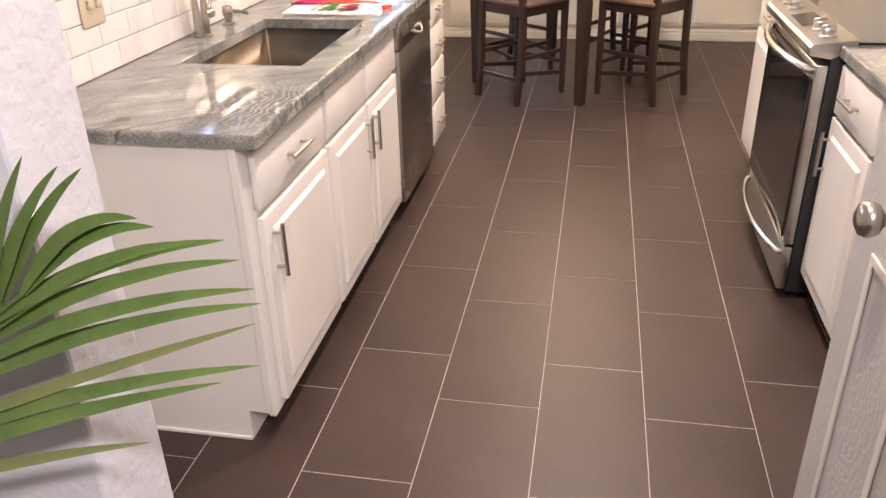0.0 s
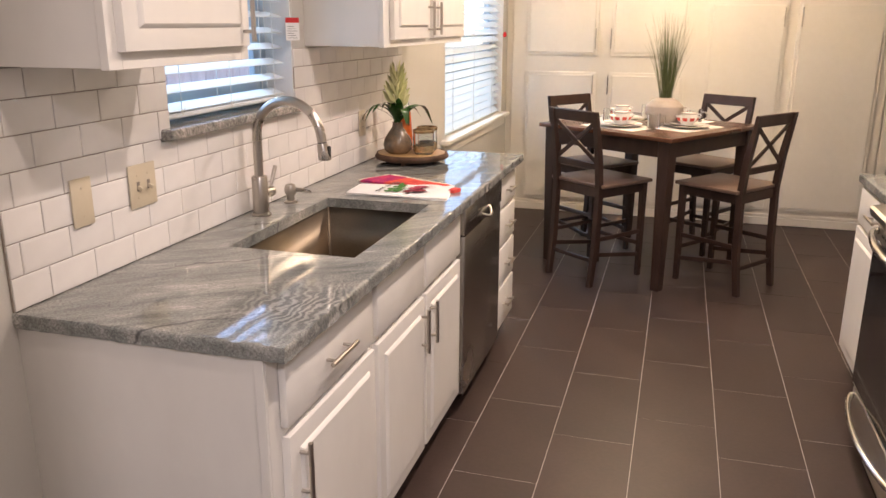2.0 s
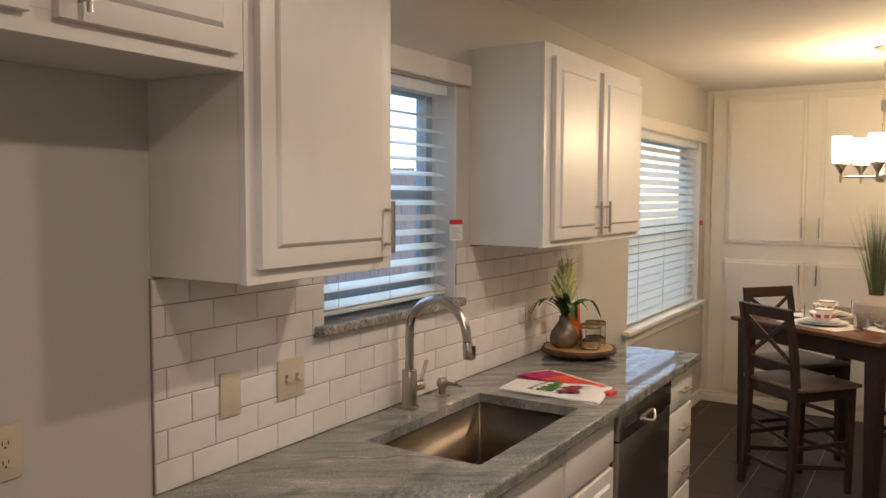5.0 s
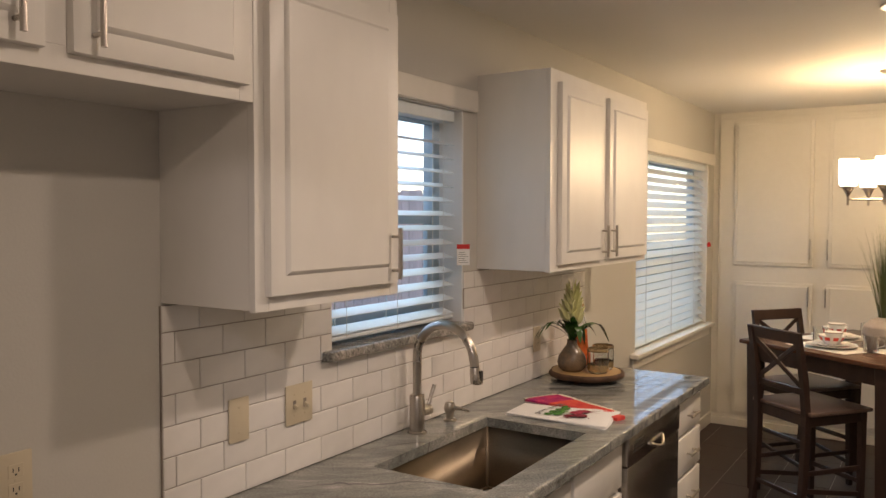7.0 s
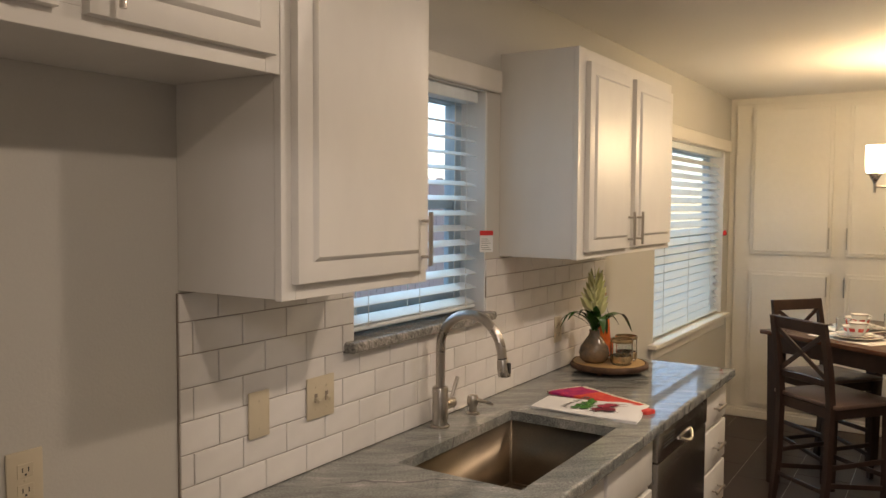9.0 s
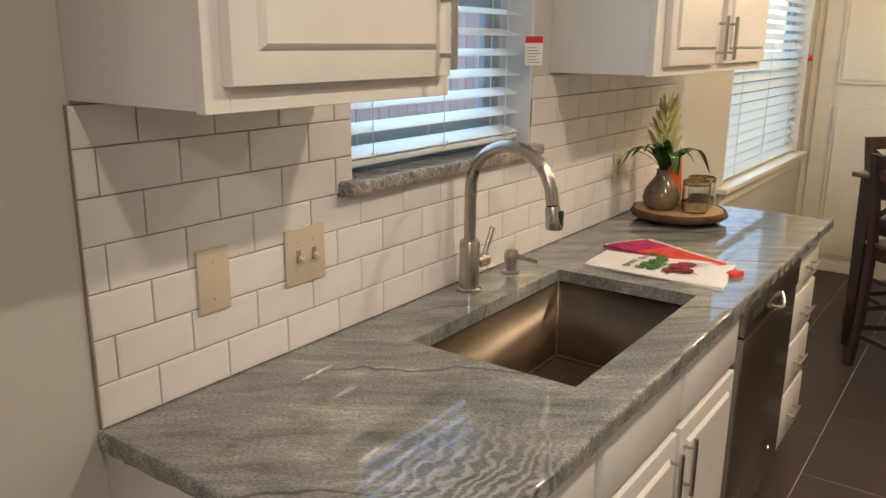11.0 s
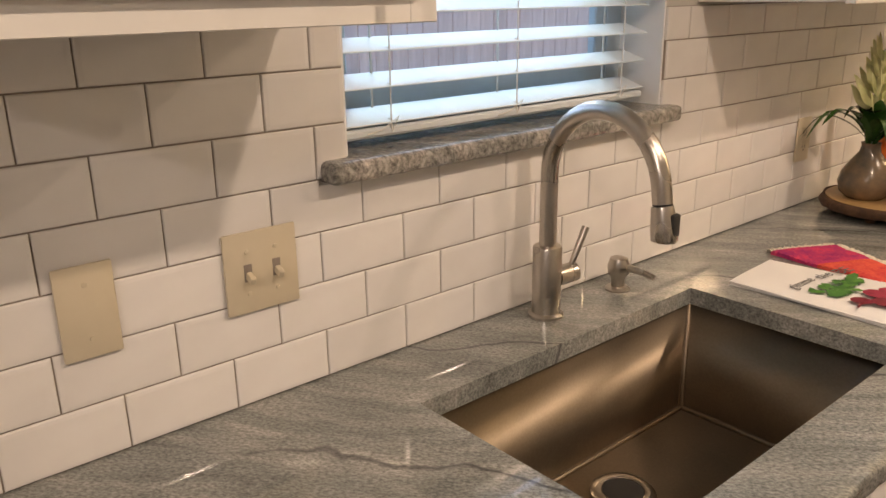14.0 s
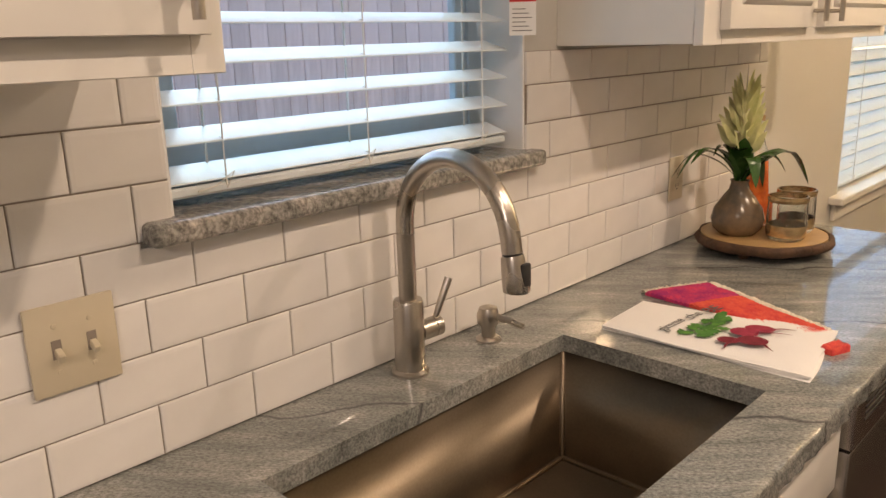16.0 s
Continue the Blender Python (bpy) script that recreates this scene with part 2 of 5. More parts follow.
    L(sn.outputs[0], pos.inputs["Value"])
    rad = N("ShaderNodeVectorMath")
    rad.operation = "LENGTH"
    L(ctr.outputs[0], rad.inputs[0])
    msk = N("ShaderNodeMapRange")
    msk.inputs["From Min"].default_value, msk.inputs["From Max"].default_value = 0.05, 0.25
    msk.inputs["To Min"].default_value, msk.inputs["To Max"].default_value = (0.55 if vein else 0.0), 0.0
    L(rad.outputs["Value"], msk.inputs["Value"])
    band = N("ShaderNodeMix")
    band.data_type = "RGBA"
    band.inputs["A"].default_value, band.inputs["B"].default_value = (0.085, 0.09, 0.092, 1), (0.42, 0.42, 0.40, 1)
    L(pos.outputs[0], band.inputs["Factor"])
    swirl = N("ShaderNodeMix")
    swirl.data_type = "RGBA"
    L(msk.outputs[0], swirl.inputs["Factor"])
    L(dark.outputs["Result"], swirl.inputs["A"])
    L(band.outputs["Result"], swirl.inputs["B"])
    L(swirl.outputs["Result"], p.inputs["Base Color"])
    p.inputs["Roughness"].default_value = rough
    p.inputs["Specular IOR Level"].default_value = 0.6
    return m


M = {
    "wall": surface("painted_wall", (0.525, 0.51, 0.475), (0.565, 0.55, 0.51), 1.2, 140, (0.6, 0.7), 0.25, depth=0.0015),
    "texwall": surface("orange_peel_wall", (0.50, 0.50, 0.51), (0.56, 0.56, 0.575), 1.5, 75, (0.5, 0.6), 0.7, depth=0.003),
    "ceiling": surface("painted_ceiling", (0.70, 0.68, 0.65), (0.75, 0.73, 0.70), 1.0, 90, (0.7, 0.8), 0.35, depth=0.002),
    "cab": surface("white_cabinet_paint", (0.70, 0.68, 0.645), (0.76, 0.74, 0.70), 2.0, 9, (0.30, 0.42), 0.12, depth=0.002, stretch=(2, 2, 1)),
    "pantry": surface("cream_painted_wood", (0.70, 0.67, 0.61), (0.76, 0.73, 0.67), 1.6, 30, (0.33, 0.45), 0.15, depth=0.0015),
    "tile": surface("white_glazed_tile", (0.70, 0.68, 0.66), (0.77, 0.75, 0.73), 9, 30, (0.10, 0.15), 0.0, spec=0.36, depth=0.0012, per_object=0.035),
    "grout": surface("taupe_grout", (0.22, 0.185, 0.155), (0.31, 0.265, 0.225), 20, 200, (0.8, 0.9), 0.3),
    "floor": surface("charcoal_porcelain_tile", (0.036, 0.0220, 0.0185), (0.058, 0.0360, 0.030), 3.5, 60, (0.38, 0.50), 0.35, depth=0.001, per_object=0.10, spec=0.38),
    "fgrout": surface("pale_floor_grout", (0.38, 0.34, 0.325), (0.52, 0.475, 0.455), 12, 150, (0.8, 0.9), 0.3),
    "granite": granite(),
    "sill_granite": granite("sill_granite", (1.25, 1.16, 1.12), 0.0, 95, 0.45, 1.5, 0.18),
    "steel": surface("brushed_stainless", (0.50, 0.48, 0.45), (0.60, 0.58, 0.55), 4, 220, (0.26, 0.34), 0.05, 1.0, 0.0004, stretch=(1, 1, 14)),
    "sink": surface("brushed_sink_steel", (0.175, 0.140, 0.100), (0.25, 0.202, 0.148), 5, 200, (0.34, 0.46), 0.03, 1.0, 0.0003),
    "nickel": surface("brushed_nickel", (0.44, 0.405, 0.365), (0.53, 0.495, 0.45), 5, 240, (0.24, 0.32), 0.04, 1.0, 0.0003),
    "chrome": surface("polished_steel", (0.70, 0.69, 0.67), (0.76, 0.75, 0.73), 5, 60, (0.08, 0.14), 0.0, 1.0),
    "dwsteel": surface("dishwasher_steel", (0.36, 0.335, 0.31), (0.41, 0.385, 0.36), 3, 200, (0.24, 0.29), 0.03, 1.0, 0.0003),
    # also blackens the toe kicks, where it stands for shade
    "black": surface("black_enamel_and_shade", (0.018, 0.019, 0.021), (0.028, 0.029, 0.032), 6, 60, (0.3, 0.4), 0.05),
    "ovenglass": surface("black_oven_glass", (0.012, 0.012, 0.013), (0.018, 0.018, 0.02), 4, 40, (0.04, 0.07), 0.0, spec=0.7),
    "espresso": surface("espresso_stained_wood", (0.024, 0.012, 0.009), (0.046, 0.024, 0.018), 5, 60, (0.42, 0.52), 0.2, depth=0.001, stretch=(4, 4, 1), spec=0.4),
    "tabletop": surface("brown_table_wood", (0.060, 0.022, 0.012), (0.12, 0.048, 0.026), 4, 40, (0.2, 0.3), 0.15, depth=0.001, stretch=(1, 8, 1)),
    "seat": surface("taupe_wood_seat", (0.10, 0.062, 0.047), (0.16, 0.105, 0.082), 5, 70, (0.3, 0.4), 0.2, depth=0.001),
    "linen": surface("cream_linen", (0.66, 0.63, 0.57), (0.74, 0.71, 0.65), 8, 220, (0.8, 0.9), 0.5, depth=0.001),
    "china": surface("white_china", (0.74, 0.72, 0.69), (0.80, 0.78, 0.75), 5, 40, (0.08, 0.14), 0.0),
    "red": surface("red_pattern", (0.42, 0.03, 0.03), (0.60, 0.10, 0.07), 30, 90, (0.12, 0.2), 0.0),
    "stoneware": surface("grey_ribbed_stoneware", (0.34, 0.29, 0.25), (0.42, 0.37, 0.33), 6, 60, (0.5, 0.65), 0.3),
    "grass": surface("dried_green_grass", (0.05, 0.075, 0.022), (0.13, 0.15, 0.055), 20, 80, (0.5, 0.6), 0.1),
    "palm": surface("palm_leaf", (0.045, 0.092, 0.018), (0.105, 0.165, 0.036), 9, 120, (0.32, 0.42), 0.3, depth=0.0008),
    "palmtip": surface("browned_palm_leaf", (0.08, 0.135, 0.035), (0.17, 0.165, 0.06), 14, 120, (0.4, 0.5), 0.3),
    "leaf": surface("dark_green_leaf", (0.020, 0.065, 0.014), (0.05, 0.125, 0.028), 14, 80, (0.22, 0.32), 0.1),
    "bract": surface("pale_green_bract", (0.52, 0.56, 0.22), (0.78, 0.76, 0.48), 20, 90, (0.4, 0.5), 0.2),
    "vase": surface("mottled_ceramic", (0.07, 0.065, 0.055), (0.23, 0.15, 0.085), 13, 60, (0.15, 0.3), 0.1),
    "orange": surface("orange_filling", (0.62, 0.07, 0.015), (0.95, 0.24, 0.04), 38, 120, (0.15, 0.25), 0.3, coat=0.9),
    "carrot": surface("orange_shreds", (0.75, 0.10, 0.02), (0.95, 0.30, 0.05), 60, 160, (0.3, 0.4), 0.4, coat=0.5),
    "bark": surface("dark_bark", (0.045, 0.022, 0.012), (0.12, 0.06, 0.03), 25, 90, (0.7, 0.8), 0.8, depth=0.004),
    "cutwood": surface("sliced_wood", (0.36, 0.22, 0.09), (0.50, 0.33, 0.15), 7, 60, (0.35, 0.5), 0.2),
    "towel": surface("white_cotton", (0.74, 0.73, 0.72), (0.80, 0.79, 0.78), 6, 320, (0.85, 0.95), 0.6, depth=0.001),
    "pink": surface("magenta_crochet", (0.28, 0.012, 0.13), (0.68, 0.05, 0.12), 42, 150, (0.8, 0.9), 1.0, depth=0.003),
    "coral": surface("coral_crochet", (0.55, 0.02, 0.04), (0.82, 0.13, 0.07), 42, 150, (0.8, 0.9), 1.0, depth=0.003),
    "lace": surface("ivory_crochet", (0.62, 0.57, 0.46), (0.74, 0.69, 0.58), 40, 150, (0.85, 0.95), 1.0, depth=0.004),
    "beet": surface("printed_beet_red", (0.10, 0.004, 0.012), (0.22, 0.012, 0.032), 30, 120, (0.85, 0.9), 0.2),
    "beet_bright": surface("printed_beet_pink", (0.18, 0.008, 0.026), (0.36, 0.03, 0.07), 40, 120, (0.85, 0.9), 0.2),
    "print_light": surface("printed_leaf_light", (0.04, 0.15, 0.02), (0.10, 0.27, 0.04), 60, 120, (0.85, 0.9), 0.2),
    "print_green": surface("printed_leaf_green", (0.015, 0.08, 0.012), (0.07, 0.23, 0.035), 45, 120, (0.85, 0.9), 0.2),
    "ink": surface("grey_ink", (0.10, 0.10, 0.10), (0.14, 0.14, 0.14), 30, 100, (0.8, 0.9), 0.0),
    "ivory": surface("ivory_plastic", (0.56, 0.49, 0.36), (0.60, 0.53, 0.40), 5, 60, (0.25, 0.35), 0.0),
    # white slats; the blue of the daylight is put into their base colour
    "blind": surface("white_slat_daylight_tint", (0.66, 0.72, 0.755), (0.72, 0.78, 0.81), 5, 40, (0.3, 0.4), 0.05, stretch=(1, 8, 1)),
    "cord": surface("white_cord", (0.70, 0.70, 0.68), (0.78, 0.78, 0.76), 40, 200, (0.7, 0.8), 0.2),
    "vinyl": surface("grey_window_frame", (0.44, 0.54, 0.62), (0.50, 0.60, 0.68), 5, 60, (0.4, 0.5), 0.05),
    "fence": surface("weathered_cedar_fence", (0.60, 0.43, 0.40), (0.78, 0.60, 0.57), 5, 40, (0.8, 0.9), 0.4, stretch=(1, 6, 0.7), per_object=0.12),
    "ground": surface("dry_grass_ground", (0.06, 0.08, 0.035), (0.12, 0.13, 0.06), 3, 40, (0.9, 1.0), 0.5),
    "paper": surface("white_paper", (0.76, 0.76, 0.75), (0.8, 0.8, 0.79), 6, 60, (0.6, 0.7), 0.0),
    "tagred": surface("red_print", (0.55, 0.02, 0.02), (0.62, 0.03, 0.03), 6, 60, (0.6, 0.7), 0.0),
    "glass": glass("clear_glass"),
    "candle": surface("gold_mercury_glass", (0.30, 0.19, 0.08), (0.72, 0.56, 0.34), 60, 160, (0.10, 0.25), 0.3, 0.85),
    "shade": glow("lit_frosted_shade", (1.0, 0.83, 0.58), 2.3),
    "lens": glow("lit_can_lens", (1.0, 0.83, 0.62), 4.5),
    "pot": surface("terracotta_pot", (0.30, 0.13, 0.07), (0.40, 0.19, 0.11), 6, 60, (0.6, 0.7), 0.2),
    "soil": surface("potting_soil", (0.02, 0.015, 0.01), (0.05, 0.035, 0.025), 40, 120, (0.9, 1.0), 1.0),
    "rubber": surface("black_rubber", (0.015, 0.015, 0.015), (0.025, 0.025, 0.025), 10, 60, (0.4, 0.5), 0.0),
}

sp = M["sink"].node_tree
tg_ = sp.nodes.new("ShaderNodeTangent")
tg_.direction_type, tg_.axis = "RADIAL", "Z"
sp.links.new(tg_.outputs[0], sp.nodes["Principled BSDF"].inputs["Tangent"])
sp.nodes["Principled BSDF"].inputs["Anisotropic"].default_value = 0.6
sp.nodes["Principled BSDF"].inputs["Anisotropic Rotation"].default_value = 0.25

# ---- the room ----
XR, YB, XD, WALL_END = 2.84, 5.19, 3.75, 3.9
W1 = (0.515, 1.303, 1.25, 2.08)
W2 = (3.34, 5.00, 0.835, 2.07)
ZC = 0.914


def structure(name, bm, mat, label, category="wall"):
    return solid(name, bm, M[mat], label, category, kind="structure")


bm = bmesh.new()
t = -0.16
for y0, y1, z0, z1 in ((-4.2, W1[0], 0, CEIL), (W1[0], W1[1], 0, W1[2] - 0.035), (W1[0], W1[1], W1[3], CEIL), (W1[1], W2[0], 0, CEIL),
                       (W2[0], W2[1], 0, W2[2] - 0.03), (W2[0], W2[1], W2[3], CEIL), (W2[1], YB, 0, CEIL)):
    box(t, 0, y0, y1, z0, z1, bm=bm)
structure("wall_west", bm, "wall", "warm beige painted wall with two window openings")
structure("wall_north", box(-0.16, XD + 0.12, YB + 0.004, YB + 0.15, 0, CEIL), "pantry", "cream painted end wall of the dining corner")
structure("wall_east", box(XR, XR + 0.12, -1.15, WALL_END, 0, CEIL, 0.004), "wall", "painted wall behind the range and counters")
structure("wall_dining_east", box(XD, XD + 0.12, WALL_END - 1.2, YB, 0, CEIL), "wall", "painted side wall of the dining corner")
structure("wall_dining_return", box(XR + 0.12, XD + 0.12, WALL_END - 1.32, WALL_END - 1.2, 0, CEIL), "wall", "painted return wall of the dining corner")
structure("wall_partition", box(-0.0, 0.916, -1.15, -1.03, 0, CEIL, 0.006, 2), "texwall", "white orange-peel textured partition wall end")
structure("wall_partition_east", box(2.06, XR, -1.15, -1.03, 0, CEIL), "texwall", "white textured partition wall by the door")
structure("wall_partition_header", box(0.916, 2.06, -1.15, -1.03, 2.12, CEIL), "texwall", "white textured wall over the opening")
structure("wall_south", box(-0.16, XD, -4.3, -4.2, 0, CEIL), "wall", "painted wall of the room behind")
structure("wall_south_east", box(XD, XD + 0.12, -4.2, -1.15, 0, CEIL), "wall", "painted side wall of the room behind")
structure("wall_hall_return", box(XR + 0.12, XD, -1.15, -1.03, 0, CEIL), "wall", "painted return wall of the room behind")
structure("ceiling", box(-0.16, XD + 0.12, -4.3, YB + 0.15, CEIL, CEIL + 0.12), "ceiling", "white textured painted ceiling", "ceiling")
structure("ground", box(-60, -0.16, -60, 60, -0.6, -0.35), "ground", "dry grass ground outside the windows", "ground")


# ---- windows ----
def window(name, y0, y1, z0, z1, rail, label):
    w = thing(name, (0, y0, z0), label, "window", kind="structure")
    f = bmesh.new()
    for a, b, c, d in ((y0, y1, z0, z0 + 0.05), (y0, y1, z1 - 0.05, z1), (y0, y0 + 0.05, z0 + 0.05, z1 - 0.05), (y1 - 0.05, y1, z0 + 0.05, z1 - 0.05)):
        box(-0.155, -0.105, a, b, c, d, 0.003, bm=f)
    part("window_frame", f, M["vinyl"], w, "grey-blue vinyl window frame")
    part("meeting_rail", box(-0.145, -0.112, y0 + 0.05, y1 - 0.05, rail - 0.02, rail + 0.02, 0.003), M["vinyl"], w)
    s = bmesh.new()
    for a, b, c, d in ((y0 + 0.05, y1 - 0.05, z0 + 0.05, z0 + 0.09), (y0 + 0.05, y0 + 0.085, z0 + 0.09, rail - 0.02), (y1 - 0.085, y1 - 0.05, z0 + 0.09, rail - 0.02)):
        box(-0.13, -0.108, a, b, c, d, 0.003, bm=s)
    part("lower_sash", s, M["vinyl"], w)
    for a, b in ((z0 + 0.05, rail), (rail, z1 - 0.05)):
        g = part("pane", box(-0.126, -0.123, y0 + 0.05, y1 - 0.05, a, b), M["glass"], w)
        g.visible_shadow = False
    return w


window("window_1", *W1, 1.66, "kitchen window over the sink with grey-blue frame")
window("window_2", *W2, 1.46, "dining window with grey-blue frame beside the pantry")


def blind(name, y0, y1, z0, z1, tilt, pitch, x, ladders, label):
    w = thing(name, (x, y0, z0), label, "window blind", "white blinds in the windows")
    part("headrail", box(x - 0.03, x + 0.03, y0, y1, z1 - 0.045, z1, 0.003), M["blind"], w)
    part("bottom_rail", box(x - 0.026, x + 0.026, y0, y1, z0, z0 + 0.016, 0.004), M["blind"], w, "white bottom rail of the blind")
    n = int((z1 - z0 - 0.05) / pitch)
    base = box(-0.030, 0.030, 0, y1 - y0, -0.0013, 0.0013, 0.001)
    for v in base.verts:
        v.co.z += 0.0035 * (1 - (v.co.x / 0.03) ** 2)
    first = None
    for i in range(n):
        z = z0 + 0.03 + pitch * i
        if first is None:
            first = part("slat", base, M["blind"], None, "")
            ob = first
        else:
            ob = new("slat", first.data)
        ob.parent = w
        ob.location = (0, 0, z - z0)
        ob.rotation_euler = (0, radians(tilt + random.uniform(-1.2, 1.2)), random.uniform(-0.002, 0.002))
    c = bmesh.new()
    for yy in ladders:
        for xx in (x - 0.024, x + 0.026):
            tube([(xx, yy, z0 + 0.01), (xx, yy, z1 - 0.02)], 0.0022 if xx < x else 0.0014, 5, c)
        for i in range(n):
            z = z0 + 0.03 + pitch * i
            tube([(x - 0.024, yy, z - 0.004), (x + 0.026, yy, z - 0.004)], 0.0007, 4, c)
        tube([(x + 0.027, yy, z0 + 0.006), (x + 0.030, yy + 0.012, z0 + 0.03), (x + 0.029, yy - 0.02, z0 + 0.012), (x + 0.031, yy - 0.05, z0 + 0.008)], 0.0011, 5, c)
    part("ladder_cord", c, M["cord"], w)
    return w


blind("window_blind", W1[0] + 0.008, W1[1] - 0.03, 1.268, W1[3] - 0.002, 17, 0.0545, -0.048, (0.62, 0.90, 1.20), "white two-inch slat blind, tilted open over the sink")
blind("window_blind", W2[0] + 0.008, W2[1] - 0.012, 0.845, W2[3] - 0.002, 40, 0.0545, -0.045, (3.6, 4.15, 4.72), "white two-inch slat blind, half closed in the dining window")

for a, b, z0, z1 in ((W1[0] - 0.06, 1.392, 2.082, 2.165), (3.30, 5.14, 2.075, 2.16)):
    v = thing("valance", (0, a, z0), "white wooden valance board over the blind", "valance", "valances over the windows")
    part("board", box(0.001, 0.022, a, b, z0, z1, 0.004), M["pantry"], v)

solid("window_sill", box(-0.11, 0.042, 0.468, 1.330, 1.220, 1.2525, 0.009, 3), M["sill_granite"], "mottled beige-grey granite window sill with a rounded edge over the sink", "window sill")
ws = thing("window_sill", (0, 3.25, 0.80), "cream painted wooden window sill with apron", "window sill")
part("sill_board", box(-0.11, 0.055, 3.25, 5.08, 0.805, 0.834, 0.006, 2), M["pantry"], ws)
part("apron", box(0.001, 0.018, 3.28, 5.05, 0.735, 0.803, 0.004), M["pantry"], ws)

for nm, (wy0, wy1, wz0, wz1) in (("window_lining", W1), ("window_lining", W2)):
    ln = bmesh.new()
    box(-0.158, 0.0015, wy0 - 0.001, wy0 + 0.005, wz0, wz1, 0, 1, ln)
    box(-0.158, 0.0015, wy1 - 0.005, wy1 + 0.001, wz0, wz1, 0, 1, ln)
    box(-0.158, 0.0015, wy0 + 0.0055, wy1 - 0.0055, wz1 - 0.002, wz1 + 0.001, 0, 1, ln)
    solid(nm, ln, M["paper"], "white painted lining of the window opening", "trim", kind="structure")

# outside: fence
fence = thing("fence", (-3.6, 0, -0.35), "weathered reddish cedar board fence outside the windows", "fence")
slat = None
for i in range(86):
    y = -3.2 + i * 0.142 - 1.0
    if slat is None:
        slat = part("fence_board", box(-0.01, 0.01, 0, 0.136, 0, 2.3, 0.002), M["fence"], None)
        ob = slat
    else:
        ob = new("fence_board", slat.data)
    ob.parent = fence
    ob.location = (random.uniform(-0.004, 0.004), y, random.uniform(-0.02, 0.02))
for z in (0.4, 1.9):
    part("rail", box(-3.66, -3.62, -3.2, 9.0, -0.35 + z, -0.26 + z), M["fence"], fence)

# ---- dining end wall: built-in cupboards ----
def panel_door(parent, axis, a0, a1, z0, z1, face, out, mat, frame_w=0.058, th=0.02, name="door", label="", recess=0.008):
    """A framed door; axis 'y' lies in a plane x = face, 'x' in a plane y = face; out is the way it faces."""
    b = bmesh.new()
    bmesh.ops.create_cube(b, size=1)
    w, h = a1 - a0, z1 - z0
    for v in b.verts:
        v.co = Vector(((v.co.x + 0.5) * w, (v.co.y + 0.5) * -th, (v.co.z + 0.5) * h))
    b.normal_update()
    front = [f for f in b.faces if all(abs(v.co.y + th) < 1e-6 for v in f.verts)][0]
    outer = list(front.edges)
    bmesh.ops.bevel(b, geom=outer, offset=0.004, segments=2, affect="EDGES", profile=0.6)
    front = max((f for f in b.faces if all(abs(v.co.y + th) < 1e-5 for v in f.verts)), key=lambda f: f.calc_area())
    bmesh.ops.inset_region(b, faces=[front], thickness=frame_w, depth=0)
    steps = ((0.002, -0.003), (0.006, 0.001), (0.004, -recess + 0.002)) if mat == "pantry" else ((0.002, -0.002), (0.012, 0.002 - recess))
    for t_, d_ in steps:
        bmesh.ops.inset_region(b, faces=[front], thickness=t_, depth=d_)
    for v in b.verts:
        u, d, z = v.co
        if axis == "x":
            v.co = Vector((a0 + u, face + d * -out, z0 + z))
        else:
            v.co = Vector((face + -d * out, a0 + u, z0 + z))
    bmesh.ops.recalc_face_normals(b, faces=b.faces[:])
    return part(name, b, M[mat], parent, label, smooth=35)


def bar_handle(parent, p, q, out, r=0.006, name="handle", post=0.027):
    """A straight bar pull on two posts; p and q are its ends on the face, out the way it stands off."""
    p, q, o = Vector(p), Vector(q), Vector(out)
    b = tube([p + o * post, q + o * post], r, 12)
    for k in (0.17, 0.83):
        m = p.lerp(q, k)
        tube([m, m + o * post], r * 0.75, 10, b)
    return part(name, b, M["nickel"], parent, "brushed nickel bar handle", smooth=40)


pantry = thing("pantry_cupboard", (0.1, YB, 0), "cream painted built-in pantry cupboard with small bar handles", "built-in cupboard")
part("carcass", box(0.05, 2.86, YB - 0.02, YB + 0.003, 0.03, 2.44, 0.002), M["pantry"], pantry)
F = YB - 0.02
for x0, x1, hx in ((0.17, 0.742, 0.727), (0.846, 1.425, 0.846)):
    d = panel_door(pantry, "x", x0, x1, 1.290, 2.41, F, -1, "pantry", 0.020, 0.022, recess=0.010)
    bar_handle(d, (hx, F - 0.022, 1.345), (hx, F - 0.022, 1.50), (0, -1, 0), 0.005)
    d = panel_door(pantry, "x", x0, x1, 0.10, 1.160, F, -1, "pantry", 0.020, 0.022, recess=0.010)
    bar_handle(d, (hx - 0.008, F - 0.022, 0.99), (hx - 0.008, F - 0.022, 1.14), (0, -1, 0), 0.005)
for x0, x1, hx in ((1.575, 2.13, 2.105), (2.20, 2.80, 2.225)):
    panel_door(pantry, "x", x0, x1, 1.81, 2.40, F, -1, "pantry", 0.020, 0.022, recess=0.010)
    d = panel_door(pantry, "x", x0, x1, 0.12, 1.70, F, -1, "pantry", 0.020, 0.022, recess=0.010)
    bar_handle(d, (hx, F - 0.022, 1.52), (hx, F - 0.022, 1.66), (0, -1, 0), 0.005)
for x, z in ((0.155, 2.3), (0.155, 1.38), (0.155, 1.08), (0.155, 0.2)):
    part("hinge", tube([(x, F - 0.012, z), (x, F - 0.012, z + 0.05)], 0.006, 8), M["pantry"], pantry)

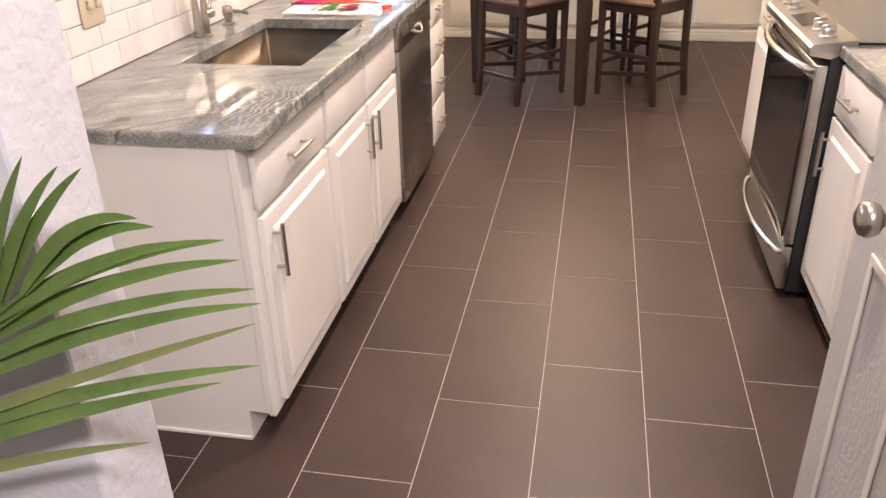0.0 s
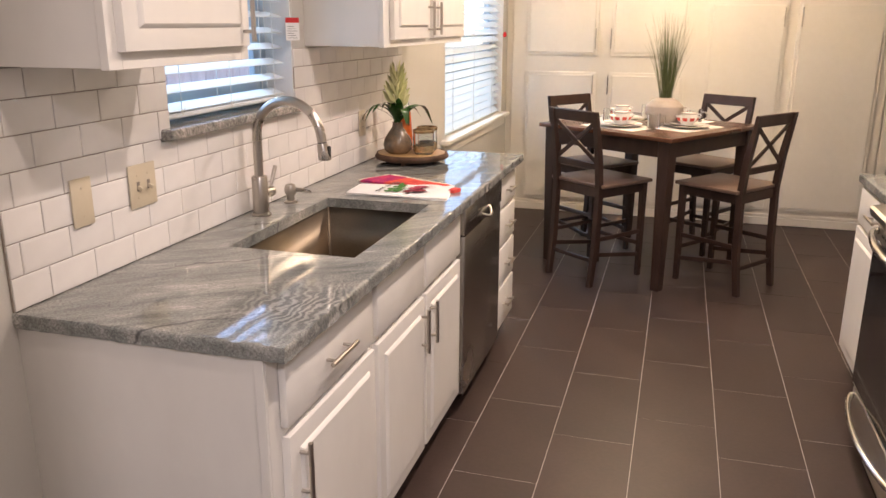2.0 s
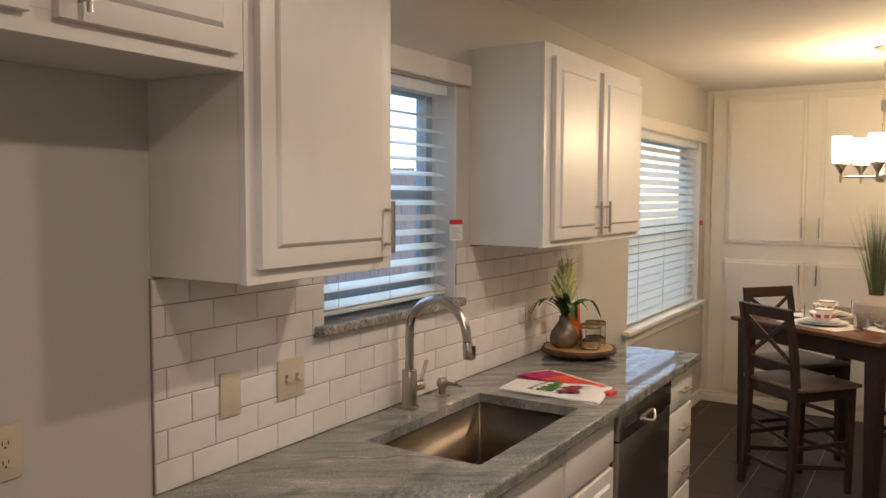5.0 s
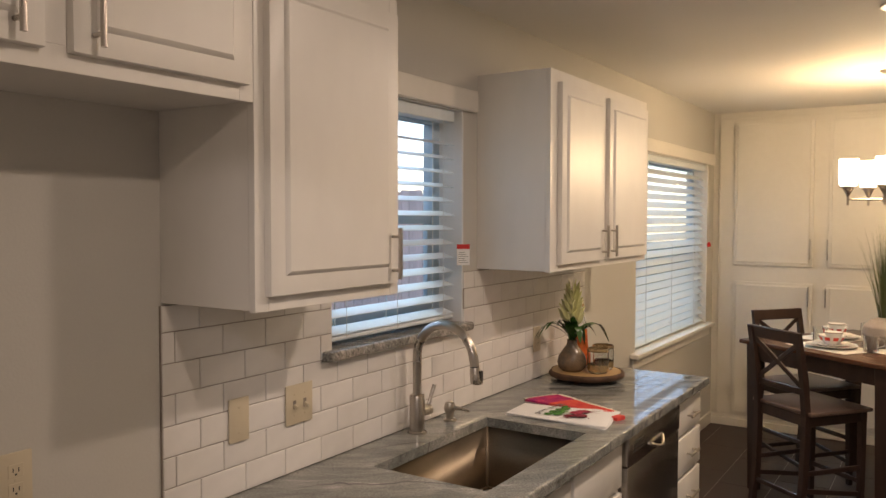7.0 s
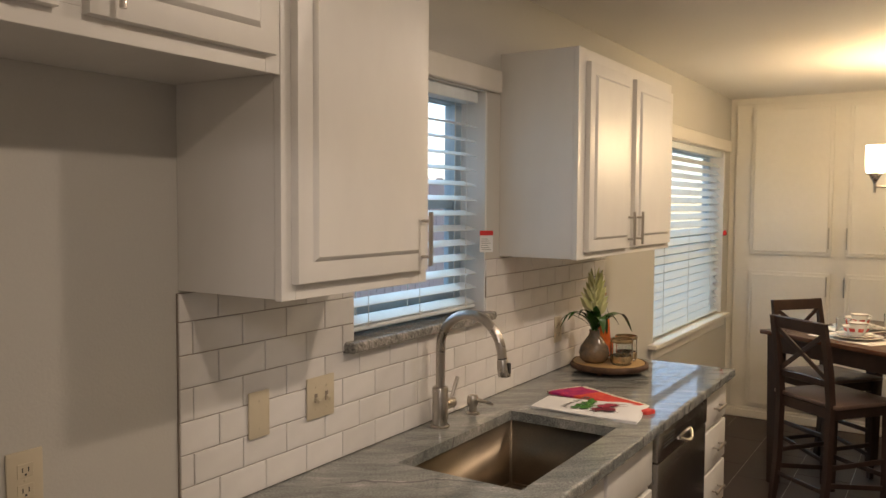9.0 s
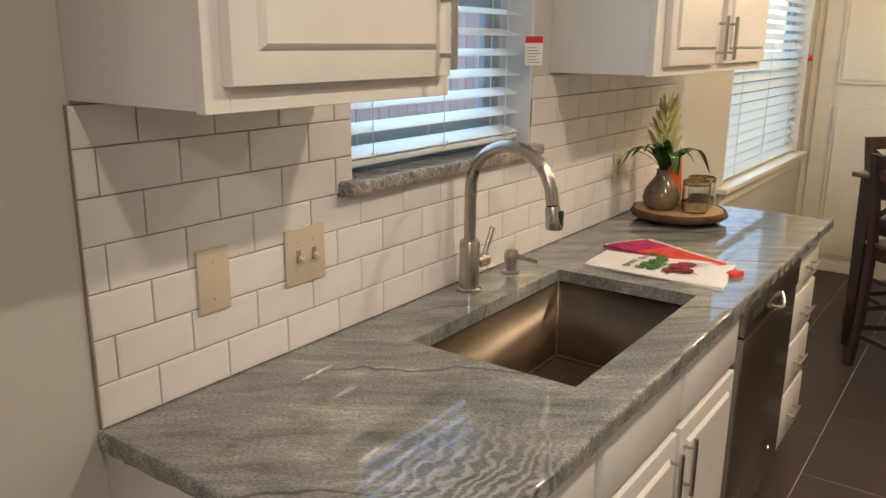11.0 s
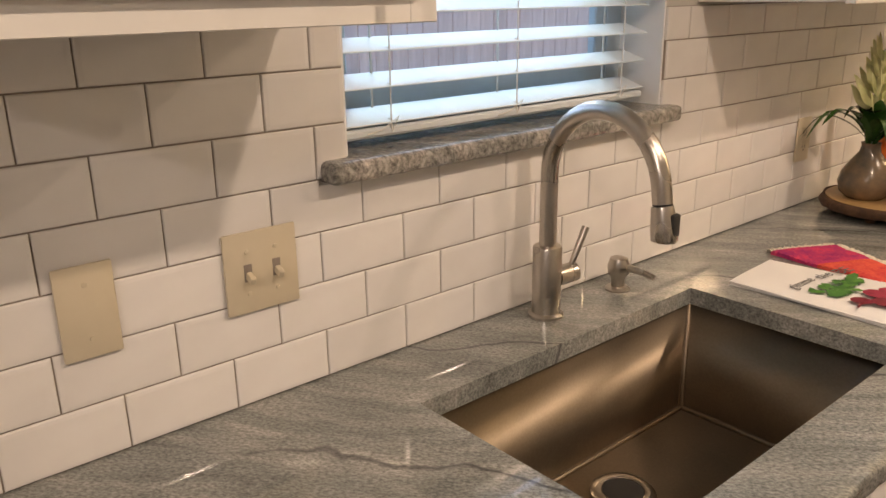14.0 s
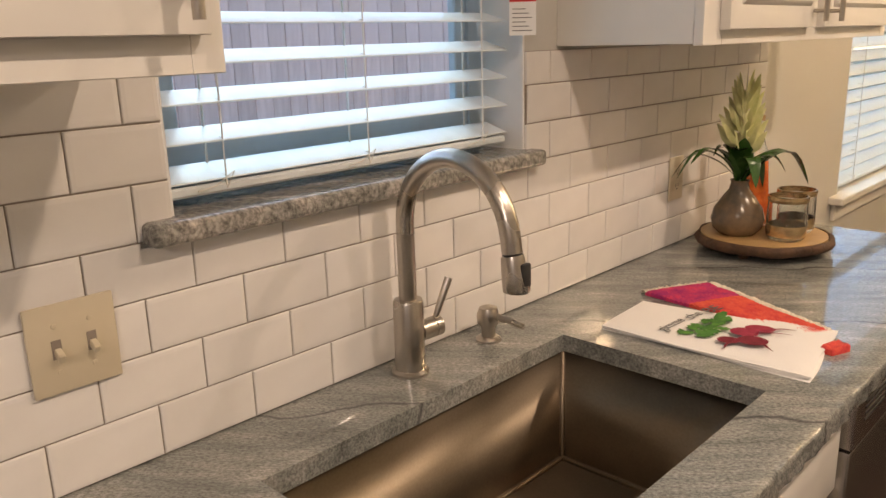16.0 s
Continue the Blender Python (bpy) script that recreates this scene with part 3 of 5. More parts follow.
tr = bmesh.new()
box(0.0, 2.86, YB - 0.042, YB - 0.0203, 0, 0.062, 0.004, 1, tr)
box(0.0, 2.86, YB - 0.034, YB - 0.0205, 0.0622, 0.088, 0.006, 2, tr)
solid("baseboard", tr, M["pantry"], "cream painted moulded baseboard under the cupboards", "baseboard", kind="structure")
solid("baseboard_west", box(0.0005, 0.016, 2.50, YB - 0.045, 0, 0.095, 0.004), M["pantry"], "cream painted baseboard under the window", "baseboard", kind="structure")

d2 = thing("door_2", (2.9, YB, 0), "cream painted door with a small knob beside the pantry", "door", kind="structure")
cs = bmesh.new()
box(2.87, 2.94, YB - 0.024, YB + 0.003, 0, 2.10, 0.004, 1, cs)
box(3.70, 3.745, YB - 0.024, YB + 0.003, 0, 2.10, 0.004, 1, cs)
box(2.87, 3.745, YB - 0.024, YB + 0.003, 2.101, 2.17, 0.004, 1, cs)
part("casing", cs, M["pantry"], d2)
dl = panel_door(d2, "x", 2.945, 3.695, 0.01, 2.095, YB + 0.003, -1, "pantry", 0.11, 0.018, name="door_leaf", recess=0.007)
part("knob", lathe([(0, 0), (0.010, 0), (0.010, 0.02), (0.024, 0.028), (0.026, 0.04), (0.015, 0.052), (0, 0.054)]), M["nickel"], dl, "small round metal knob", 40)
kn = dl.children[0]
for v in kn.data.vertices:
    v.co = Vector((v.co.x + 2.9, v.co.y + YB, v.co.z))
kn.data.transform(Matrix.Translation(-Vector((2.9, YB, 0))))
kn.data.transform(Matrix.Rotation(radians(90), 4, "X"))
kn.location = (0.10, -0.016, 1.0)

# ---- base cabinets, west run ----
CX = 0.622


def base_unit(name, y0, y1, label, end_panel=False, top=ZC - 0.034, mid=None):
    u = thing(name, (0.02, y0, 0), label, "kitchen cabinet", "white base cabinets along the sink wall")
    b = bmesh.new()
    box(0.02, CX - 0.02, y0 + 0.001, y1 - 0.001, 0.10, top, 0, 1, b)
    part("carcass", b, M["cab"], u)
    # shade under the doors put into the colour: black, except at the end unit
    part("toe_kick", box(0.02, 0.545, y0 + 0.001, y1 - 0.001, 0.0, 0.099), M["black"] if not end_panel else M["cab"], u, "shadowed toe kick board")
    ff = bmesh.new()
    sw = 0.062
    for a, c, d, e in ((y0 + 0.001, y0 + sw, 0.085, ZC - 0.034), (y1 - sw, y1 - 0.001, 0.085, ZC - 0.034), (y0 + sw, y1 - sw, ZC - 0.085, ZC - 0.034), (y0 + sw, y1 - sw, 0.085, 0.125), (y0 + sw, y1 - sw, 0.655, 0.710)):
        box(CX - 0.0195, CX, a, c, d, e, 0.001, 1, ff)
    if mid:
        box(CX - 0.0195, CX, mid - 0.03, mid + 0.03, 0.125, 0.655, 0.001, 1, ff)
        box(CX - 0.0195, CX, mid - 0.03, mid + 0.03, 0.710, ZC - 0.085, 0.001, 1, ff)
    part("face_frame", ff, M["cab"], u)
    return u


def slab_front(parent, y0, y1, z0, z1, name="drawer", x=CX + 0.001, th=0.02, label=""):
    b = box(x, x + th, y0, y1, z0, z1, 0.006, 2)
    return part(name, b, M["cab"], parent, label, smooth=35)


u = base_unit("base_cabinet", -0.108, 0.468, "white painted base cabinet with one drawer and one door", True)
box_end = bmesh.new()
box(0.0, 0.5445, -0.1125, -0.1085, 0.0, ZC - 0.034, 0, 1, box_end)
box(0.5445, 0.60, -0.1125, -0.1085, 0.10, ZC - 0.034, 0, 1, box_end)
box(0.60, CX, -0.116, -0.1085, 0.10, ZC - 0.034, 0.001, 1, box_end)
part("end_panel", box_end, M["cab"], u, "plain white end panel")
solid("baseboard_cabinet", box(0.0, 0.5445, -0.120, -0.1126, 0.0, 0.012, 0.002), M["cab"], "thin white shoe moulding at the cabinet foot", "trim", kind="structure")
d = slab_front(u, -0.062, 0.450, 0.695, 0.850)
bar_handle(d, (CX + 0.021, 0.120, 0.772), (CX + 0.021, 0.270, 0.772), (1, 0, 0))
d = panel_door(u, "y", -0.058, 0.454, 0.112, 0.672, CX + 0.001, 1, "cab")
bar_handle(d, (CX + 0.021, -0.013, 0.490), (CX + 0.021, -0.013, 0.640), (1, 0, 0))

u = base_unit("base_cabinet", 0.469, 1.378, "white painted sink base cabinet with two doors under false fronts", top=0.60, mid=0.92)
for a, b, hy in ((0.484, 0.908, 0.872), (0.932, 1.360, 0.968)):
    slab_front(u, a, b, 0.695, 0.850, "false_front")
    d = panel_door(u, "y", a, b, 0.112, 0.672, CX + 0.001, 1, "cab")
    bar_handle(d, (CX + 0.021, hy, 0.49), (CX + 0.021, hy, 0.64), (1, 0, 0))

dw = thing("dishwasher", (0.05, 1.385, 0), "stainless steel dishwasher with a pocket handle under the counter", "dishwasher")
part("tub", box(0.03, 0.60, 1.386, 2.036, 0.09, ZC - 0.037), M["black"], dw)
part("kick_plate", box(0.50, 0.56, 1.386, 2.036, 0.0, 0.089), M["black"], dw, "black kick plate")
part("door", box(0.602, 0.652, 1.392, 2.030, 0.085, 0.752, 0.005, 2), M["dwsteel"], dw, "brushed dark stainless door", 35)
part("control_panel", box(0.602, 0.656, 1.392, 2.030, 0.756, 0.866, 0.006, 2), M["dwsteel"], dw, "stainless control panel", 35)
pts = [(0.657 + 0.022 * math.sin(math.pi * i / 10), 1.63 + 0.15 * i / 10, 0.79 - 0.02 * math.sin(math.pi * i / 10)) for i in range(11)]
part("handle", tube(pts, 0.008, 10), M["chrome"], dw, "bright curved pocket handle", 40)
vb = bmesh.new()
for i in range(4):
    box(0.656, 0.6575, 1.44, 1.56, 0.80 + i * 0.012, 0.804 + i * 0.012, 0, 1, vb)
part("vent", vb, M["black"], dw)
bd = lathe([(0, 0), (0.012, 0), (0.012, 0.002), (0, 0.002)], n=20)
bd.transform(Matrix.Translation((0.652, 1.89, 0.2)) @ Matrix.Rotation(radians(90), 4, "Y"))
part("badge", bd, M["chrome"], dw)

u = base_unit("base_cabinet", 2.040, 2.425, "white painted base cabinet with a stack of four drawers")
for z0, z1 in ((0.705, 0.848), (0.518, 0.690), (0.318, 0.504), (0.100, 0.304)):
    d = slab_front(u, 2.062, 2.415, z0, z1)
    zz = (z0 + z1) / 2
    bar_handle(d, (CX + 0.021, 2.175, zz), (CX + 0.021, 2.305, zz), (1, 0, 0))


# ---- granite tops ----
def granite_top(name, x0, x1, y0, y1, hole, label, rough, cell=0.016, th=0.034):
    b = bmesh.new()

    def cuts(a, c, marks):
        out = [a]
        for m in [*sorted(marks), c]:
            n = max(1, round((m - out[-1]) / cell))
            s = out[-1]
            out += [s + (m - s) * (i + 1) / n for i in range(n)]
        return out
    xs = cuts(x0, x1, hole[:2] if hole else [])
    ys = cuts(y0, y1, hole[2:] if hole else [])

    def inside(i, j):
        if not (0 <= i < len(xs) - 1 and 0 <= j < len(ys) - 1):
            return False
        cx, cy = (xs[i] + xs[i + 1]) / 2, (ys[j] + ys[j + 1]) / 2
        return not (hole and hole[0] < cx < hole[1] and hole[2] < cy < hole[3])
    levels = [0.0, -0.003, -0.011, -0.019, -0.027, -th]
    ring = {}

    def vert(i, j, k, nx=0, ny=0):
        key = (i, j, k)
        if key not in ring:
            x, y, z = xs[i], ys[j], ZC + levels[k]
            out = (i in (0, len(xs) - 1)) or (j in (0, len(ys) - 1))
            amp = 0.0 if not out else rough
            n = noise.noise(Vector((x * 55, y * 55, z * 70))) + 0.6 * noise.noise(Vector((x * 17, y * 17, z * 30)))
            inset = 0.0025 if k == 0 else 0.0
            dx = (1 if i == len(xs) - 1 else -1 if (i == 0 and x0 > 0.1) else 0)
            dy = (1 if j == len(ys) - 1 else -1 if j == 0 else 0)
            x += dx * (amp * n * 0.004 - inset)
            y += dy * (amp * n * 0.004 - inset)
            ring[key] = b.verts.new((x, y, z))
        return ring[key]
    top, bot = 0, len(levels) - 1
    for i in range(len(xs) - 1):
        for j in range(len(ys) - 1):
            if not inside(i, j):
                continue
            b.faces.new((vert(i, j, top), vert(i + 1, j, top), vert(i + 1, j + 1, top), vert(i, j + 1, top)))
            b.faces.new((vert(i, j, bot), vert(i, j + 1, bot), vert(i + 1, j + 1, bot), vert(i + 1, j, bot)))
            for di, dj, p, q in ((0, -1, (i, j), (i + 1, j)), (1, 0, (i + 1, j), (i + 1, j + 1)), (0, 1, (i + 1, j + 1), (i, j + 1)), (-1, 0, (i, j + 1), (i, j))):
                if not inside(i + di, j + dj):
                    for k in range(bot):
                        b.faces.new((vert(*p, k), vert(*p, k + 1), vert(*q, k + 1), vert(*q, k)))
    bmesh.ops.recalc_face_normals(b, faces=b.faces[:])
    return solid(name, b, M["granite"], label, "countertop", smooth=50)


SINK = (0.170, 0.566, 0.511, 1.208)
granite_top("countertop", 0.001, 0.676, -0.122, 2.43, SINK, "polished grey granite countertop with chiselled edge and sink cutout", 1.0)
granite_top("countertop", 2.186, XR - 0.001, 0.00, 0.908, None, "polished grey granite countertop beside the range", 0.6, 0.03)
granite_top("countertop", 2.186, XR - 0.001, 1.688, 2.355, None, "polished grey granite countertop past the range", 0.6, 0.03)

# ---- sink ----
sk = thing("sink", (0.36, 0.87, 0.64), "brushed stainless undermount single bowl sink", "sink")
b = bmesh.new()
sx0, sx1, sy0, sy1, sz = SINK[0] - 0.006, SINK[1] + 0.006, SINK[2] - 0.006, SINK[3] + 0.006, 0.645
v = [b.verts.new(c) for c in ((sx0, sy0, 0.8795), (sx1, sy0, 0.8795), (sx1, sy1, 0.8795), (sx0, sy1, 0.8795), (sx0 + 0.004, sy0 + 0.004, sz), (sx1 - 0.004, sy0 + 0.004, sz), (sx1 - 0.004, sy1 - 0.004, sz), (sx0 + 0.004, sy1 - 0.004, sz))]
for q in ((0, 1, 5, 4), (1, 2, 6, 5), (2, 3, 7, 6), (3, 0, 4, 7)):
    b.faces.new([v[i] for i in q])
cx, cy = 0.27, 0.88
mid = b.verts.new((cx, cy, sz - 0.006))
for q in ((4, 5), (5, 6), (6, 7), (7, 4)):
    b.faces.new((v[q[0]], v[q[1]], mid))
bmesh.ops.recalc_face_normals(b, faces=b.faces[:])
bmesh.ops.reverse_faces(b, faces=b.faces[:])
edges = [e for e in b.edges if all(x.co.z < 0.7 for x in e.verts) and mid not in e.verts] + [e for e in b.edges if abs(e.verts[0].co.z - e.verts[1].co.z) > 0.1]
bmesh.ops.bevel(b, geom=edges, offset=0.008, segments=3, affect="EDGES")
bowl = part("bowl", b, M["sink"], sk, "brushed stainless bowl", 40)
so = bowl.modifiers.new("thick", "SOLIDIFY")
so.thickness, so.offset = 0.0015, -1
part("drain", lathe([(0.034, -0.006), (0.037, 0.002), (0.044, 0.004), (0.056, 0.001), (0.058, -0.001)], (cx, cy, sz + 0.001)), M["chrome"], sk, "round steel drain ring", 40)
# black disc stands in for the dark hollow of the drain
part("strainer", lathe([(0, 0.0), (0.036, 0.001), (0.036, -0.006), (0, -0.006)], (cx, cy, sz + 0.0015)), M["black"], sk)

# ---- faucet ----
fc = thing("faucet", (0.068, 0.892, ZC), "brushed nickel gooseneck pull-down kitchen faucet", "faucet")
fx, fy = 0.068, 0.892
part("base_ring", lathe([(0, 0), (0.033, 0), (0.033, 0.005), (0.0285, 0.009), (0, 0.009)], (fx, fy, ZC)), M["nickel"], fc, smooth=40)
part("body", lathe([(0, 0), (0.0265, 0), (0.0265, 0.122), (0.0245, 0.126), (0.016, 0.127), (0, 0.127)], (fx, fy, ZC + 0.008)), M["nickel"], fc, smooth=40)
arc = [(fx, fy, ZC + 0.13), (fx, fy, 1.18)]
R, ex, ey = 0.1215, 0.994, -0.08
for i in range(1, 22):
    a = math.pi * i / 22
    k = R * (1 - math.cos(a))
    arc.append((fx + ex * k, fy + ey * k, 1.18 + R * math.sin(a)))
end = (fx + ex * (2 * R + 0.002), fy + ey * 2 * R, 1.175)
arc.append(end)
part("neck", tube(arc, 0.0155, 18), M["nickel"], fc, smooth=50)
e2 = (fx + ex * (2 * R + 0.010), fy + ey * 2 * R, 1.115)
part("spray_ring", tube([end, (end[0], end[1], 1.171)], [0.0150, 0.0150], 18), M["black"], fc, "dark seam above the spray head", 50)
part("spray_head", tube([(end[0], end[1], 1.171), (end[0] + 0.001, end[1], 1.166), (e2[0] - 0.003, e2[1], 1.138), (e2[0], e2[1], 1.120), (e2[0], e2[1], 1.118)], [0.0166, 0.0178, 0.0198, 0.0205, 0.0190], 18), M["nickel"], fc, "slightly tapered spray head", 50)
bt = box(-0.009, 0.009, -0.005, 0.005, -0.018, 0.018, 0.003, 2)
bt.transform(Matrix.Translation((end[0] + 0.0215, end[1] + 0.003, 1.144)) @ Matrix.Rotation(radians(90), 4, "Z"))
part("spray_button", bt, M["rubber"], fc, "black rubber button", 40)
part("valve", tube([(fx + 0.004, fy + 0.02, 0.985), (fx + 0.006, fy + 0.05, 0.985), (fx + 0.0062, fy + 0.051, 0.985), (fx + 0.0062, fy + 0.053, 0.985), (fx + 0.008, fy + 0.066, 0.985)], [0.0185, 0.0185, 0.0165, 0.0185, 0.0185], 18), M["nickel"], fc, smooth=40)
part("lever", tube([(fx + 0.008, fy + 0.057, 1.0), (fx + 0.011, fy + 0.070, 1.03), (fx + 0.013, fy + 0.089, 1.068)], [0.005, 0.0068, 0.0075], 12), M["nickel"], fc, "slim lever handle", 50)

sp = thing("soap_dispenser", (0.075, 1.095, ZC), "brushed nickel soap dispenser by the faucet", "soap dispenser")
part("base_ring", lathe([(0, 0), (0.025, 0), (0.025, 0.004), (0.02, 0.008), (0, 0.008)], (0.075, 1.095, ZC)), M["nickel"], sp, smooth=40)
part("pump", lathe([(0, 0), (0.013, 0), (0.014, 0.02), (0.021, 0.03), (0.022, 0.045), (0.017, 0.060), (0.009, 0.063), (0, 0.063)], (0.075, 1.095, ZC + 0.006)), M["nickel"], sp, smooth=50)
part("spout", tube([(0.085, 1.098, 0.963), (0.12, 1.103, 0.961), (0.150, 1.108, 0.954)], [0.008, 0.0065, 0.006], 12), M["nickel"], sp, smooth=50)

# ---- wall plates ----
def plate(name, y0, y1, z0, z1, label, category, x=0.0095):
    p_ = thing(name, (x, y0, z0), label, category)
    part("cover", box(x, x + 0.006, y0, y1, z0, z1, 0.0025, 2), M["ivory"], p_, smooth=40)
    return p_


def screw(p_, y, z, x):
    s = lathe([(0, 0), (0.0035, 0), (0.003, 0.0012), (0, 0.0014)], n=12)
    s.transform(Matrix.Translation((x, y, z)) @ Matrix.Rotation(radians(90), 4, "Y"))
    part("screw", s, M["ivory"], p_)


pl = plate("blank_plate", 0.089, 0.160, 1.058, 1.178, "ivory blank cover plate on the tile backsplash", "wall plate")
screw(pl, 0.1245, 1.083, 0.0155)
screw(pl, 0.1245, 1.153, 0.0155)
pl = plate("switch_plate", 0.303, 0.415, 1.058, 1.175, "ivory double light switch plate on the tile backsplash", "light switch")
for y in (0.337, 0.381):
    part("toggle_slot", box(0.0152, 0.0162, y - 0.006, y + 0.006, 1.104, 1.129), M["grout"], pl)
    tg = box(0, 0.016, -0.004, 0.004, -0.005, 0.006, 0.001)
    tg.transform(Matrix.Translation((0.0155, y, 1.114)) @ Matrix.Rotation(radians(28), 4, "Y"))
    part("toggle", tg, M["ivory"], pl)
    screw(pl, y, 1.086, 0.0155)
    screw(pl, y, 1.147, 0.0155)


def outlet(y, z, x, label, mat="ivory"):
    o = plate("outlet", y - 0.036, y + 0.036, z - 0.058, z + 0.058, label, "power outlet", x)
    for dz in (-0.02, 0.02):
        part("socket", box(x + 0.0055, x + 0.0072, y - 0.016, y + 0.016, z + dz - 0.0135, z + dz + 0.0135, 0.0006), M[mat], o)
        sl = bmesh.new()
        for dy in (-0.006, 0.006):
            box(x + 0.007, x + 0.0076, y + dy - 0.001, y + dy + 0.001, z + dz - 0.003, z + dz + 0.006, 0, 1, sl)
        box(x + 0.007, x + 0.0076, y - 0.002, y + 0.002, z + dz - 0.010, z + dz - 0.006, 0, 1, sl)
        part("slots", sl, M["black"], o)
    screw(o, y, z, x + 0.0057)


outlet(-0.478, 1.122, 0.0005, "ivory duplex outlet on the painted alcove wall")
outlet(1.95, 1.10, 0.0095, "ivory duplex outlet on the tile backsplash")

# ---- upper cabinets ----
def upper(name, y0, y1, z0, z1, doors, label, hand, depth=0.325):
    u = thing(name, (0.001, y0, z0), label, "kitchen cabinet", "white upper cabinets")
    part("carcass", box(0.001, depth - 0.02, y0 + 0.001, y1 - 0.001, z0 + 0.004, z1), M["cab"], u)
    ff = bmesh.new()
    s0, s1 = doors[0][0] - y0 + 0.012, y1 - doors[-1][1] + 0.012
    box(depth - 0.0195, depth, y0, y0 + s0, z0, z1, 0.001, 1, ff)
    box(depth - 0.0195, depth, y1 - s1, y1, z0, z1, 0.001, 1, ff)
    box(depth - 0.0195, depth, y0 + s0, y1 - s1, z0, z0 + 0.045, 0.001, 1, ff)
    box(depth - 0.0195, depth, y0 + s0, y1 - s1, z1 - 0.065, z1, 0.001, 1, ff)
    if len(doors) > 1:
        box(depth - 0.0195, depth, doors[0][1] - 0.012, doors[1][0] + 0.012, z0 + 0.045, z1 - 0.065, 0.001, 1, ff)
    part("face_frame", ff, M["cab"], u)
    for (a, b, c, d), hy in zip(doors, hand):
        dd = panel_door(u, "y", a, b, c, d, depth + 0.001, 1, "cab")
        bar_handle(dd, (depth + 0.021, hy, c + 0.012), (depth + 0.021, hy, c + 0.15), (1, 0, 0))
    return u


upper("upper_cabinet", -0.112, 0.423, 1.452, 2.26, [(-0.083, 0.400, 1.487, 2.212)], "white painted single-door upper cabinet beside the fridge alcove", [0.372])
upper("upper_cabinet", 1.415, 2.535, 1.452, 2.235, [(1.480, 1.930, 1.480, 2.19), (1.985, 2.500, 1.480, 2.19)], "white painted double-door upper cabinet between the windows", [1.906, 2.010])
u = upper("upper_cabinet", -1.028, -0.1135, 1.917, 2.26, [(-1.005, -0.597, 1.950, 2.205), (-0.548, -0.141, 1.950, 2.205)], "short white painted cabinet over the fridge alcove", [-0.650, -0.508])

# ---- ceiling lights ----
for cy in (-0.5, 0.86, 2.2):
    cl = thing("ceiling_light", (1.45, cy, CEIL), "small round recessed ceiling light, lit", "ceiling light", "recessed lights")
    part("trim_ring", lathe([(0.055, -0.001), (0.085, -0.001), (0.088, -0.006), (0.075, -0.009), (0.055, -0.006)], (1.45, cy, CEIL)), M["cab"], cl, smooth=40)
    part("lens", lathe([(0, -0.003), (0.056, -0.003), (0.056, -0.0015), (0, -0.0015)], (1.45, cy, CEIL)), M["lens"], cl, "glowing lens")
sd = thing("smoke_detector", (0.345, 0.92, CEIL), "flat white round smoke detector on the ceiling", "smoke detector")
part("housing", lathe([(0, -0.03), (0.045, -0.03), (0.062, -0.022), (0.07, -0.006), (0.07, -0.0005), (0, -0.0005)], (0.345, 0.92, CEIL)), M["ceiling"], sd, smooth=40)
part("rim", lathe([(0.071, -0.004), (0.076, -0.004), (0.076, -0.0005), (0.071, -0.0005)], (0.345, 0.92, CEIL)), M["grout"], sd)

# ---- range ----
RY0, RY1 = 0.916, 1.680
rg = thing("range", (2.15, RY0, 0), "slide-in stainless steel and black glass electric range", "stove")
part("body", box(2.165, XR - 0.01, RY0 + 0.002, RY1 - 0.002, 0.03, 0.902), M["black"], rg, "black enamel range sides")
ft = bmesh.new()
for y in (RY0 + 0.05, RY1 - 0.05):
    for x in (2.22, 2.75):
        lathe([(0, 0), (0.015, 0), (0.015, 0.031), (0, 0.031)], (x, y, 0), 12, ft)
part("feet", ft, M["black"], rg)
part("cooktop", box(2.235, XR - 0.03, RY0 - 0.004, RY1 + 0.004, 0.9165, 0.924, 0.002), M["ovenglass"], rg, "glossy black glass cooktop")
part("cooktop_base", box(2.24, XR - 0.03, RY0, RY1, 0.9021, 0.916), M["steel"], rg)
cp = bmesh.new()
prof = [(2.098, 0.880), (2.095, 0.905), (2.104, 0.914), (2.234, 0.932), (2.234, 0.900), (2.16, 0.870)]
lo = [cp.verts.new((x, RY0 - 0.002, z)) for x, z in prof]
hi = [cp.verts.new((x, RY1 + 0.002, z)) for x, z in prof]
cp.faces.new(lo)
cp.faces.new(hi[::-1])
for i in range(len(prof)):
    j = (i + 1) % len(prof)
    cp.faces.new((lo[i], hi[i], hi[j], lo[j]))
bmesh.ops.recalc_face_normals(cp, faces=cp.faces[:])
panel = part("control_panel", cp, M["steel"], rg, "stainless sloping control panel")
part("display", box(2.125, 2.205, 1.185, 1.39, 0.9195, 0.9235), M["ovenglass"], panel, "dark glass display")
rg_disp = panel.children[0]
rg_disp.data.transform(Matrix.Translation((2.165 - 2.15, 0, 0.9215)) @ Matrix.Rotation(radians(-7.8), 4, "Y") @ Matrix.Translation((-2.165 + 2.15, 0, -0.9215)))
for y in (0.995, 1.105, 1.495, 1.60):
    k = lathe([(0, 0), (0.027, 0), (0.027, 0.008), (0.022, 0.010), (0.021, 0.026), (0.018, 0.029), (0, 0.029)], n=24)
    box(-0.022, 0.022, -0.005, 0.005, 0.020, 0.040, 0.003, 1, k)
    k.transform(Matrix.Translation((2.165, y, 0.9228)) @ Matrix.Rotation(radians(-7.8), 4, "Y"))
    part("knob", k, M["steel"], panel, "stainless control knob", 40)
